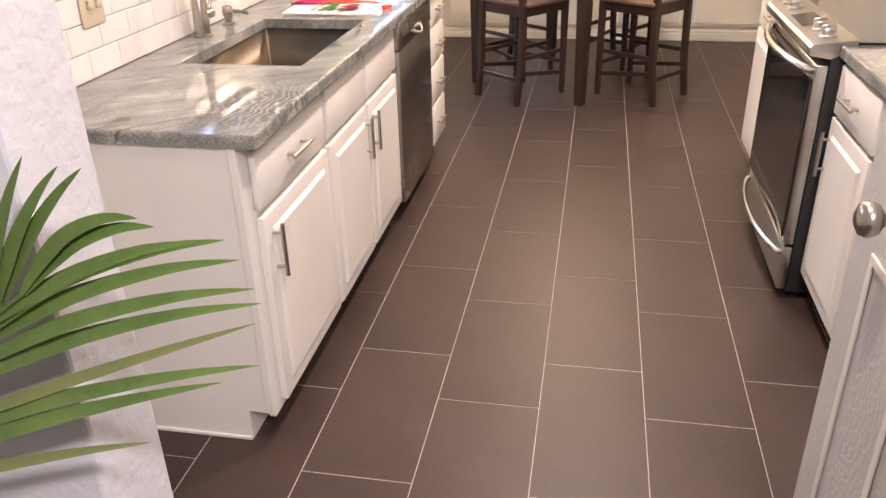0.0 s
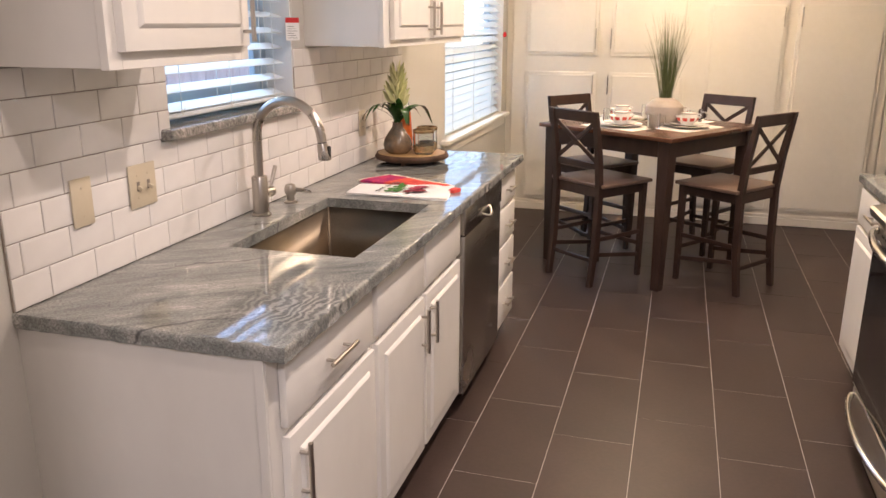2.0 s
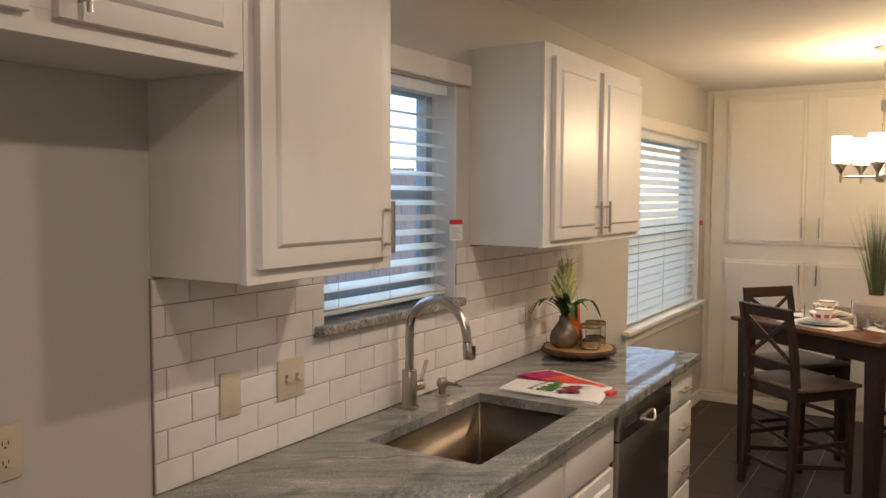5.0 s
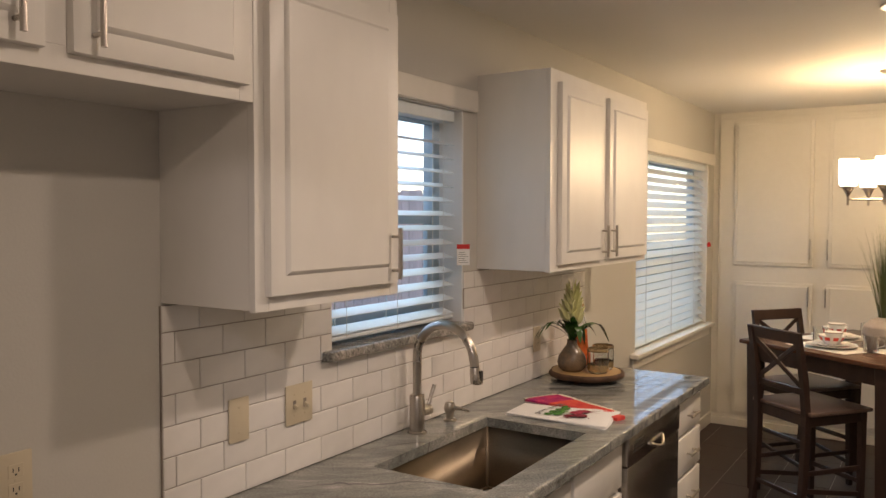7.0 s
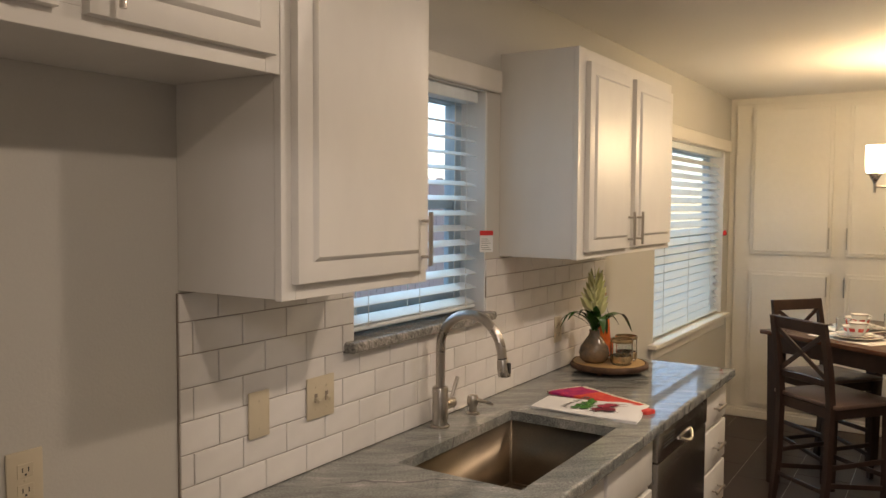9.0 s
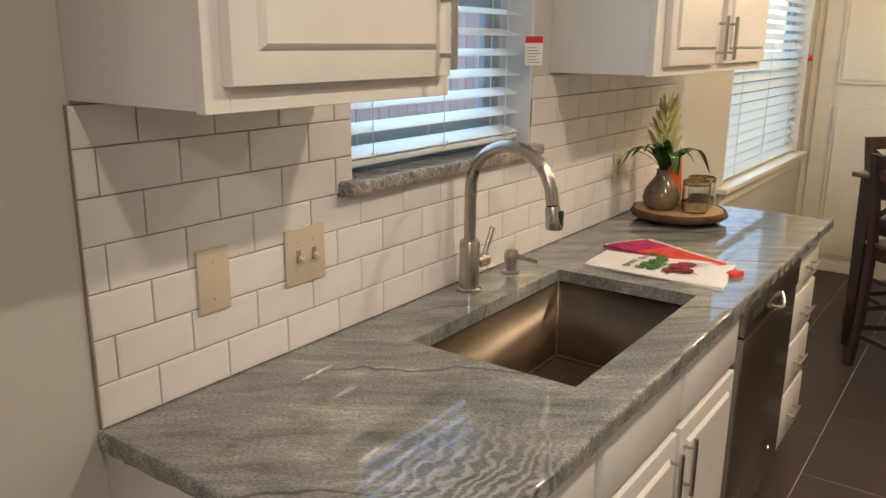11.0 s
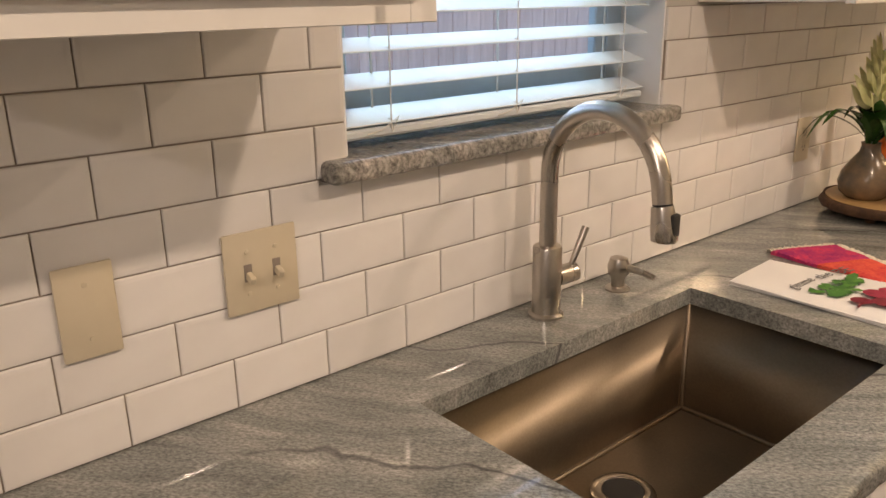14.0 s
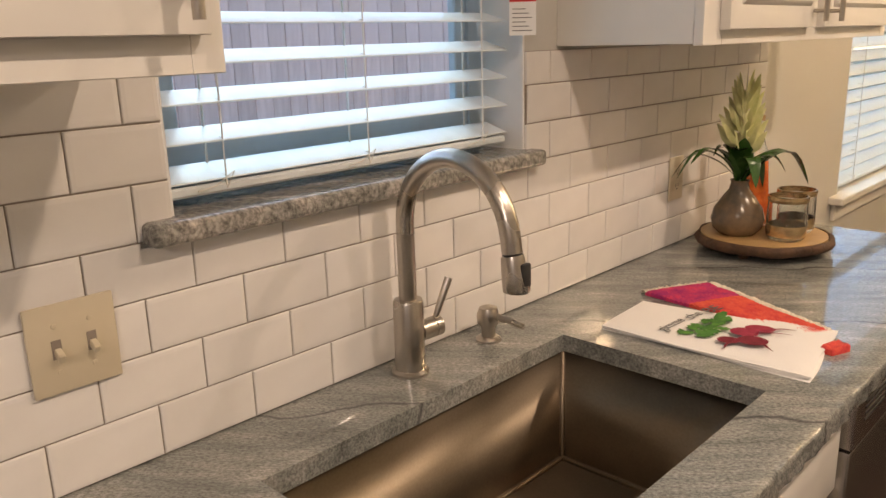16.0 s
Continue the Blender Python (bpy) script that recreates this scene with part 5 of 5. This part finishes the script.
    part("leaf", b, M["leaf"], pp, smooth=60)
bract = part("bract", tube([(0, 0, 0.07), (0, 0, 0.15), (0, 0, 0.235)], [0.012, 0.012, 0.004], 8), M["bract"], pp, "pale green and cream feathery bract", 60)
for i in range(46):
    k = i / 45
    ang = i * 2.4
    ca, sa = math.cos(ang), math.sin(ang)
    z = 0.075 + 0.150 * k
    r = 0.054 * (1 - 0.60 * k) * (0.9 + 0.2 * ((i * 7) % 5) / 4)
    b = bmesh.new()
    strap(b, [(0.1 * r * ca, 0.1 * r * sa, z), (0.72 * r * ca, 0.72 * r * sa, z + 0.020), (1.0 * r * ca, 1.0 * r * sa, z + 0.045), (1.25 * r * ca, 1.25 * r * sa, z + 0.062)], 0.022 - 0.008 * k, up=(-sa, ca, 0.3))
    part("petal", b, M["bract"], bract, smooth=60)
part("stalk", tube([(0, 0, -0.02), (0, 0, 0.20)], [0.009, 0.004], 8), M["leaf"], pp)

bo = thing("glass_bottle", (0.154, 2.126, ZY), "tall glass bottle with orange filling and cork top", "bottle", world_coords=False)
part("glass_body", lathe([(0, 0), (0.030, 0), (0.0345, 0.004), (0.0335, 0.010)]), M["glass"], bo, smooth=60)
part("neck", lathe([(0.0262, 0.148), (0.0235, 0.165), (0.014, 0.195), (0.0125, 0.225), (0.0145, 0.227), (0.0145, 0.233), (0.011, 0.233), (0.011, 0.20), (0.021, 0.165), (0.0240, 0.148)]), M["glass"], bo, "clear glass neck", 60)
part("filling", lathe([(0, 0.0045), (0.0325, 0.0105), (0.0340, 0.030), (0.0325, 0.060), (0.0285, 0.110), (0.0262, 0.146), (0, 0.148)]), M["orange"], bo, "bottle body full of orange shreds", 60)
part("cork", lathe([(0, 0.2335), (0.0125, 0.2335), (0.0135, 0.244), (0, 0.246)]), M["cutwood"], bo, "cork stopper")
bo.scale = (1.22, 1.22, 1.22)
for x, y in ((0.285, 2.022), (0.270, 2.122)):
    c = thing("candle_glass", (x, y, ZY), "gold mercury glass candle holder with etched band", "candle holder", "candle holders on the tray", False)
    c.scale = (1.22, 1.22, 1.16)
    part("cup", lathe([(0, 0), (0.034, 0), (0.039, 0.008), (0.040, 0.045), (0.0395, 0.094), (0.0375, 0.094), (0.0375, 0.045), (0.036, 0.012), (0, 0.010)]), M["glass"], c, smooth=60)
    part("gold_band", lathe([(0.0400, 0.084), (0.0412, 0.090), (0.0405, 0.096), (0.0370, 0.097), (0.0370, 0.084)]), M["candle"], c, "gold rim")
    part("fill", lathe([(0, 0.0105), (0.033, 0.0125), (0.034, 0.022), (0, 0.020)]), M["candle"], c, "gold foil filling", 60)
    part("mercury_band", lathe([(0.0394, 0.010), (0.0402, 0.024), (0.0406, 0.034), (0.0400, 0.034), (0.0396, 0.024), (0.0390, 0.010)]), M["candle"], c, "mottled gold mercury coating", 60)

# ---- towel and potholder ----
tw = thing("dish_towel", (0.38, 1.43, ZC), "folded white cotton dish towel with printed red beets and green leaves", "dish towel", world_coords=True)


def cloth(corners, z0, th, nx=16, ny=12, wav=0.0025, seed=0.0, knit=0.0, hem=0.0):
    b = bmesh.new()
    P = [Vector((*c, 0)) for c in corners]
    up_, dn = [], []
    for i in range(nx + 1):
        for j in range(ny + 1):
            u, v = i / nx, j / ny
            p = P[0].lerp(P[1], u).lerp(P[3].lerp(P[2], u), v)
            if hem:
                p.y += hem * (math.sin(5.2 * u + seed) * (1 - v) + 0.6 * math.sin(4.1 * u + seed + 1) * v)
                p.x += hem * 0.8 * math.sin(6.0 * v + seed) * u
            h = wav * (noise.noise(Vector((p.x * 11 + seed, p.y * 11, 0))) + 0.5) + 0.0015 * math.sin(6 * u + 3 * v)
            e = min(u, 1 - u, v, 1 - v)
            h -= 0.0022 * max(0, 1 - e / 0.05)
            h += knit * ((i + j) % 2) + 0.4 * knit * noise.noise(Vector((i * 3.1, j * 2.7, seed)))
            up_.append(b.verts.new((p.x, p.y, z0 + th + h)))
            dn.append(b.verts.new((p.x, p.y, z0)))
    f = lambda i, j: i * (ny + 1) + j
    for i in range(nx):
        for j in range(ny):
            b.faces.new((up_[f(i, j)], up_[f(i + 1, j)], up_[f(i + 1, j + 1)], up_[f(i, j + 1)]))
            b.faces.new((dn[f(i, j)], dn[f(i, j + 1)], dn[f(i + 1, j + 1)], dn[f(i + 1, j)]))
    rim = [f(i, 0) for i in range(nx + 1)] + [f(nx, j) for j in range(1, ny + 1)] + [f(i, ny) for i in range(nx - 1, -1, -1)] + [f(0, j) for j in range(ny - 1, 0, -1)]
    for a, c in zip(rim, rim[1:] + rim[:1]):
        b.faces.new((up_[a], dn[a], dn[c], up_[c]))
    bmesh.ops.recalc_face_normals(b, faces=b.faces[:])
    return b


T0, T1, T2, T3 = (0.211, 1.278), (0.608, 1.285), (0.568, 1.534), (0.197, 1.465)


def on_towel(u, v):
    return ((T0[0] * (1 - u) + T1[0] * u) * (1 - v) + (T3[0] * (1 - u) + T2[0] * u) * v, (T0[1] * (1 - u) + T1[1] * u) * (1 - v) + (T3[1] * (1 - u) + T2[1] * u) * v)


for k, (e0, e1, zz) in enumerate(((0.0, 0.0, 0.0004), (0.006, 0.014, 0.0034), (0.0, 0.005, 0.0064))):
    part("folded_cloth", cloth((on_towel(e0, e0), on_towel(1 - e1, e0), on_towel(1 - e0, 1 - e1), on_towel(e1, 1 - e0)), ZC + zz, 0.0027, 26, 16, 0.0012, 1.3 * k, 0.0, 0.0045), M["towel"], tw, "white cotton fold" if k == 0 else "", 60)
ZW = ZC + 0.0128


def blob(cx_, cy_, rx, ry, rot, z, mat, name, wob=0.12, n=22):
    b = bmesh.new()
    vs_ = []
    for i in range(n):
        q = 2 * math.pi * i / n
        r = 1 + wob * noise.noise(Vector((math.cos(q) * 2 + cx_ * 40, math.sin(q) * 2 + cy_ * 40, 0))) + wob * 0.7 * math.sin(7 * q)
        x, y = rx * r * math.cos(q), ry * r * math.sin(q)
        c_, s_ = math.cos(rot), math.sin(rot)
        vs_.append(b.verts.new((cx_ + c_ * x - s_ * y, cy_ + s_ * x + c_ * y, z)))
    b.faces.new(vs_)
    b.normal_update()
    if b.faces[:][0].normal.z < 0:
        bmesh.ops.reverse_faces(b, faces=b.faces[:])
    return part(name, b, M[mat], tw)


rnd = random.Random(21)
for i in range(26):
    k = i / 25
    a, c = 0.352 + 0.050 * rnd.random() + 0.012 * k, 1.330 + 0.118 * k + rnd.uniform(-0.012, 0.012)
    if a > 0.385 and c > 1.41:
        a -= 0.02
    blob(a, c, rnd.uniform(0.009, 0.018), rnd.uniform(0.007, 0.013), rnd.uniform(0, 3), ZW + 0.0003 + i * 0.00005, "print_green" if i % 3 else "print_light", "printed_leaf", 0.35, 16)
blob(0.372, 1.462, 0.010, 0.030, 0.1, ZW + 0.0018, "print_green", "printed_leaf", 0.15)
for i, (a, c, r1, r2, rx_, ry_) in enumerate(((0.461, 1.438, 0.027, 0.019, 0.520, 1.468), (0.440, 1.345, 0.020, 0.017, 0.452, 1.300), (0.446, 1.402, 0.026, 0.023, 0.523, 1.440), (0.476, 1.368, 0.027, 0.024, 0.526, 1.338))):
    z_ = ZW + 0.0020 + i * 0.0002
    blob(a, c, r1, r2, 0.4, z_, "beet" if i % 2 else "beet_bright", "printed_beet", 0.02)
    b = bmesh.new()
    strap(b, [(a + 0.018, c + 0.004, z_ + 0.0001), (a * 0.45 + rx_ * 0.55, c * 0.45 + ry_ * 0.55 + 0.006, z_ + 0.0001), (rx_, ry_, z_ + 0.0001)], 0.006, fold=0)
    part("printed_root", b, M["beet"], tw)


def word(text, x, y, size, rot, z, width):
    cu = bpy.data.curves.new("text", "FONT")
    cu.body, cu.size, cu.extrude = text, size, 0.0002
    o = bpy.data.objects.new("text", cu)
    scene.collection.objects.link(o)
    bpy.context.view_layer.update()
    me = bpy.data.meshes.new_from_object(o.evaluated_get(bpy.context.evaluated_depsgraph_get()))
    bpy.data.objects.remove(o)
    w = new("printed_word", me)
    me.materials.clear()
    me.materials.append(M["ink"])
    k = width / max(v.co.x for v in me.vertices)
    me.transform(Matrix.Translation((x, y, z)) @ Matrix.Rotation(radians(rot), 4, "Z") @ Matrix.Diagonal((k, 1, 1, 1)))
    me.transform(Matrix.Translation(-Vector(tw["_w"])))
    w.parent = tw
    return w


word("gimme", 0.328, 1.316, 0.032, 88, ZW + 0.0006, 0.080)
word("the", 0.336, 1.409, 0.032, 84, ZW + 0.0006, 0.044)
word("BE", 0.350, 1.464, 0.038, 82, ZW + 0.0006, 0.048)

pot_ = thing("crochet_potholder", (0.3, 1.6, ZC), "crocheted carrot-shaped potholder in magenta and coral with ivory lace edge", "potholder")
PA, PB, PC, PD = (0.180, 1.440), (0.172, 1.520), (0.250, 1.668), (0.530, 1.530)


def lerp2(p, q, k):
    return (p[0] + (q[0] - p[0]) * k, p[1] + (q[1] - p[1]) * k)


low, high = lambda k: lerp2(PB, (0.540, 1.470), k), lambda k: lerp2(PC, (0.560, 1.520), k)
part("magenta_end", cloth((low(0), low(0.30), high(0.30), high(0)), ZC + 0.0004, 0.0075, 18, 26, 0.001, 9.0, 0.0032), M["pink"], pot_, "magenta crochet", 60)
part("coral_body", cloth((low(0.302), low(1), high(1), high(0.302)), ZC + 0.0004, 0.0075, 40, 22, 0.001, 7.0, 0.0032), M["coral"], pot_, "coral crochet", 60)
part("tip", cloth(((0.575, 1.425), (0.598, 1.420), (0.615, 1.462), (0.590, 1.480)), ZC + 0.0002, 0.009, 12, 12, 0.004, 2.0, 0.003), M["coral"], pot_, "red crocheted tip", 60)
for path in ([high(k / 24) for k in range(25)], [lerp2(PB, PC, k / 10) for k in range(11)]):
    lb = bmesh.new()
    n_ = len(path) * 5
    prev = None
    for k in range(n_):
        f = k / (n_ - 1) * (len(path) - 1)
        j = min(int(f), len(path) - 2)
        p = Vector((*lerp2(path[j], path[j + 1], f - j), 0))
        d_ = (Vector((*path[j + 1], 0)) - Vector((*path[j], 0))).normalized()
        o = Vector((-d_.y, d_.x, 0))
        w = 0.017 + 0.0035 * math.sin(k * 1.9)
        h = 0.0085 + 0.0022 * math.sin(k * 2.3) + 0.001 * math.sin(k * 5.1)
        cur = [lb.verts.new(c) for c in (p - o * 0.002 + Vector((0, 0, ZC + 0.0070)), p + o * w * 0.3 + Vector((0, 0, ZC + h + 0.002)), p + o * w * 0.75 + Vector((0, 0, ZC + h)), p + o * w + Vector((0, 0, ZC + 0.0006)))]
        if prev:
            for i in range(3):
                lb.faces.new((prev[i], prev[i + 1], cur[i + 1], cur[i]))
        prev = cur
    part("lace_edge", lb, M["lace"], pot_, "ivory lace edging")

# ---- tags on the blinds ----
tg = thing("blind_tag", (0.012, 1.262, 1.50), "white printed safety tag with red header hanging on the blind cord", "tag")
part("card", box(0.010, 0.011, 1.236, 1.288, 1.480, 1.56, 0), M["paper"], tg)
part("header", box(0.0112, 0.0116, 1.236, 1.288, 1.542, 1.56, 0), M["tagred"], tg, "red header band")
pb = bmesh.new()
for i in range(6):
    box(0.0112, 0.0115, 1.242, 1.28 - 0.006 * (i % 3), 1.488 + i * 0.008, 1.4895 + i * 0.008, 0, 1, pb)
part("print_lines", pb, M["ink"], tg, "fine grey print lines")
tube_ = tube([(0.008, 1.262, 1.56), (0.006, 1.262, 2.05)], 0.0011, 5)
part("cord", tube_, M["cord"], tg)
tg.rotation_euler = (0, 0, radians(-42))
tg.location.x += 0.018
tg = thing("cord_tassel", (0.02, 4.985, 1.45), "small red and white tassel on the blind cord", "cord tassel")
part("cord", tube([(0.02, 4.985, 1.47), (0.012, 4.96, 2.04)], 0.0012, 5), M["cord"], tg)
part("tassel", lathe([(0, 0), (0.012, 0.002), (0.016, 0.02), (0.006, 0.04), (0, 0.042)], (0.02, 4.985, 1.43)), M["tagred"], tg, smooth=50)
part("tassel_card", box(0.016, 0.017, 4.99, 5.02, 1.425, 1.465), M["paper"], tg)

# ---- palm ----
px, py = 0.42, -1.42
palm = thing("potted_palm", (px, py, 0), "tall potted palm with long green leaflets beside the partition", "plant")
part("pot", lathe([(0, 0), (0.12, 0), (0.125, 0.01), (0.155, 0.25), (0.17, 0.26), (0.17, 0.29), (0.155, 0.29), (0.15, 0.25), (0, 0.25)], (px, py, 0)), M["pot"], palm, "terracotta pot", 50)
part("soil", lathe([(0, 0.262), (0.151, 0.258), (0.151, 0.251), (0, 0.2505)], (px, py, 0)), M["soil"], palm)


def frond(rachis, leaflets, w=0.018):
    fr = part("frond", tube(rachis, [0.007 - 0.005 * i / (len(rachis) - 1) for i in range(len(rachis))], 8), M["palm"], palm, "arching palm frond", 50)
    for base, tip, sag, old in leaflets:
        b = bmesh.new()
        p, q = Vector(base), Vector(tip)
        mid = p.lerp(q, 0.5) + Vector((0, 0, sag))
        strap(b, [p, p.lerp(mid, 0.55) + Vector((0, 0, sag * 0.2)), mid, mid.lerp(q, 0.55) + Vector((0, 0, sag * 0.25)), q], w if not old else w * 0.8, up=(0.15, -0.75, 0.65))
        part("leaflet", b, M["palmtip"] if old else M["palm"], fr, "browning palm leaflet" if old else "", 60)


Yp = -1.2
frond([(px, py, 0.25), (0.49, -1.38, 0.55), (0.62, -1.30, 0.76), (0.74, -1.23, 0.93), (0.83, -1.21, 1.04), (0.89, -1.2, 1.11), (0.935, -1.2, 1.142)], [
    ((0.880, Yp, 1.10), (1.141, Yp, 1.210), 0.018, False),
    ((0.870, Yp, 1.085), (1.120, Yp, 1.207), 0.022, False),
    ((0.855, Yp, 1.07), (1.151, Yp, 1.192), 0.020, False),
    ((0.830, Yp, 1.04), (1.161, Yp, 1.165), 0.020, False),
    ((0.810, Yp, 1.015), (1.165, Yp, 1.151), 0.018, False),
    ((0.770, Yp - 0.01, 0.965), (1.157, Yp, 1.130), 0.004, True),
    ((0.760, Yp - 0.01, 0.950), (1.159, Yp - 0.01, 1.093), 0.014, False),
    ((0.740, Yp - 0.02, 0.925), (1.120, Yp - 0.01, 1.070), 0.010, False),
    ((0.720, Yp - 0.02, 0.885), (1.034, Yp - 0.01, 0.989), 0.008, True),
    ((0.935, Yp, 1.142), (1.079, Yp, 1.218), 0.020, False),
    ((0.932, Yp, 1.142), (1.065, Yp, 1.225), 0.024, False),
    ((0.905, Yp, 1.125), (1.024, Yp, 1.268), 0.012, False),
    ((0.895, Yp, 1.115), (1.003, Yp, 1.269), 0.014, False),
    ((0.880, Yp, 1.10), (0.972, Yp, 1.276), 0.010, False),
    ((0.860, Yp, 1.08), (0.935, Yp, 1.262), 0.008, False),
    ((0.830, Yp, 1.05), (0.895, Yp, 1.250), 0.008, False),
    ((0.800, Yp, 1.01), (0.850, Yp, 1.225), 0.008, False)])
rnd = random.Random(9)
for ang, up_h in ((150, 1.25), (215, 1.1), (265, 0.9), (185, 1.4)):
    ca, sa = math.cos(radians(ang)), math.sin(radians(ang))
    rc = [(px + ca * r, py + sa * r * 0.6, z) for r, z in ((0.0, 0.25), (0.05, 0.55), (0.12, 0.8 * up_h), (0.22, 0.98 * up_h), (0.34, 1.02 * up_h))]
    lf = []
    for i in range(14):
        k = 0.25 + 0.75 * i / 13
        j = min(int(k * 4), 3)
        p = Vector(rc[j]).lerp(Vector(rc[j + 1]), k * 4 - j)
        s = -1 if i % 2 else 1
        lf.append((tuple(p), tuple(p + Vector((ca * 0.12 - sa * 0.16 * s, sa * 0.08 + ca * 0.16 * s, 0.05 - 0.12 * rnd.random()))), 0.02, False))
    frond(rc, lf)

# ---- backsplash tiles ----
PY, PZ, G = 0.1538, 0.0780, 0.0022
splash = thing("backsplash", (0, 0, ZC), "white glazed subway tile backsplash in running bond with taupe grout", "tile backsplash", kind="structure")
gb = bmesh.new()
for y0, y1, z0, z1 in ((-0.118, 2.530, ZC, 1.213), (-0.118, 0.466, 1.2135, 1.449), (0.4665, W1[0] - 0.0015, 1.254, 1.449), (1.3335, 2.530, 1.2135, 1.449), (W1[1] + 0.0015, 1.333, 1.254, 1.449)):
    box(0.0002, 0.0042, y0, y1, z0 + 0.0005, z1, 0, 1, gb)
part("grout_bed", gb, M["grout"], splash)
tile_mesh = {}


def splash_tile(y0, y1, z0, z1):
    y0, y1, z0, z1 = y0 + G / 2, y1 - G / 2, z0 + G / 2, z1 - G / 2
    if y1 - y0 < 0.004 or z1 - z0 < 0.004:
        return
    key = (round(y1 - y0, 3), round(z1 - z0, 3))
    if key not in tile_mesh:
        b = bmesh.new()
        w, h = y1 - y0, z1 - z0
        e = min(0.007, w / 3, h / 3)
        rings = []
        for x, k in ((0.002, 0), (0.0062, 0), (0.0076, 0.0014), (0.0082, e)):
            rings.append([b.verts.new((x, a, c)) for a, c in ((k, k), (w - k, k), (w - k, h - k), (k, h - k))])
        for a, c in zip(rings, rings[1:]):
            for i in range(4):
                b.faces.new((a[i], a[(i + 1) % 4], c[(i + 1) % 4], c[i]))
        b.faces.new(rings[-1])
        bmesh.ops.recalc_face_normals(b, faces=b.faces[:])
        first = part("tile", b, M["tile"], None)
        first.parent = splash
        tile_mesh[key] = first.data
        ob = first
    else:
        ob = new("tile", tile_mesh[key])
        ob.parent = splash
    ob.location = (random.uniform(-0.0002, 0.0002), y0, z0 - ZC)
    ob.rotation_euler = (random.uniform(-0.0015, 0.0015), random.uniform(-0.0006, 0.0006), random.uniform(-0.0006, 0.0006))


def notched_tile(outline):
    """A tile cut round the end of the window sill."""
    k = G / 2
    y0, y1 = min(q[0] for q in outline), max(q[0] for q in outline)
    low, top = min(q[1] for q in outline), max(q[1] for q in outline)
    pts = [(y + (k if y == y0 else -k if y == y1 else 0), z + (k if z == low else -k)) for y, z in outline]
    b = bmesh.new()
    back = [b.verts.new((0.002, y - y0, z - low)) for y, z in pts]
    front = [b.verts.new((0.0082, y - y0, z - low)) for y, z in pts]
    b.faces.new(back[::-1])
    face = b.faces.new(front)
    for i in range(6):
        j = (i + 1) % 6
        b.faces.new((back[i], back[j], front[j], front[i]))
    bmesh.ops.recalc_face_normals(b, faces=b.faces[:])
    bmesh.ops.bevel(b, geom=list(face.edges), offset=0.0012, segments=1, affect="EDGES")
    ob = part("tile", b, M["tile"], None)
    ob.parent = splash
    ob.location = (0, y0, low - ZC)


for r in range(7):
    z0 = ZC + r * PZ
    z1 = min(z0 + PZ, 1.449)
    if r == 0:
        z0 += 0.001
    edges = [-0.116] + [k * PY - (r % 2) * PY / 2 for k in range(0, 18) if -0.11 < k * PY - (r % 2) * PY / 2 < 2.52] + [2.530]
    for a, c in zip(edges, edges[1:]):
        if r == 3 and c > 0.466 and a < 1.332:
            if c > 1.340 and a < 1.33:
                notched_tile([(a, z0), (c, z0), (c, z1), (1.3342, z1), (1.3342, 1.2185), (a, 1.2185)])
            elif a < 0.460:
                notched_tile([(a, z0), (c, z0), (c, 1.2185), (0.4640, 1.2185), (0.4640, z1), (a, z1)])
            else:
                splash_tile(a, c, z0, 1.2185)
            continue
        if r >= 4:
            lo, hi = W1[0], W1[1]
            if a < lo < c:
                c = lo
            elif a < hi < c:
                a = hi
            elif a >= lo and c <= hi:
                continue
        splash_tile(a, c, z0, z1)

# ---- floor tiles ----
TX, TY, X0 = 0.3065, 0.5945, 0.7235
floor = thing("floor", (0, 0, 0), "charcoal porcelain plank tile floor with pale grout", "tile floor", kind="structure")
part("grout_bed", box(-0.16, XD + 0.12, -4.3, YB + 0.15, -0.08, -0.0012), M["fgrout"], floor)
ft_mesh = {}
for i in range(-3, 10):
    xa, xb = X0 + i * TX, X0 + (i + 1) * TX
    off = (0.381 if i % 2 == 0 else 0.151)
    for j in range(-8, 9):
        ya = off + j * TY
        yb = ya + TY
        a, b_, c, d_ = max(xa, 0.001), min(xb, XD), max(ya, -4.19), min(yb, YB - 0.003)
        if b_ - a < 0.02 or d_ - c < 0.02:
            continue
        g = 0.0024
        key = (round(b_ - a, 3), round(d_ - c, 3))
        if key not in ft_mesh:
            t_ = box(g / 2, b_ - a - g / 2, g / 2, d_ - c - g / 2, -0.008, 0, 0.0009)
            ob = part("tile", t_, M["floor"], floor)
            ft_mesh[key] = ob.data
        else:
            ob = new("tile", ft_mesh[key])
            ob.parent = floor
        ob.location = (a, c, random.uniform(-0.0003, 0.0002))

for ob in list(scene.objects):
    if "_w" in ob:
        del ob["_w"]
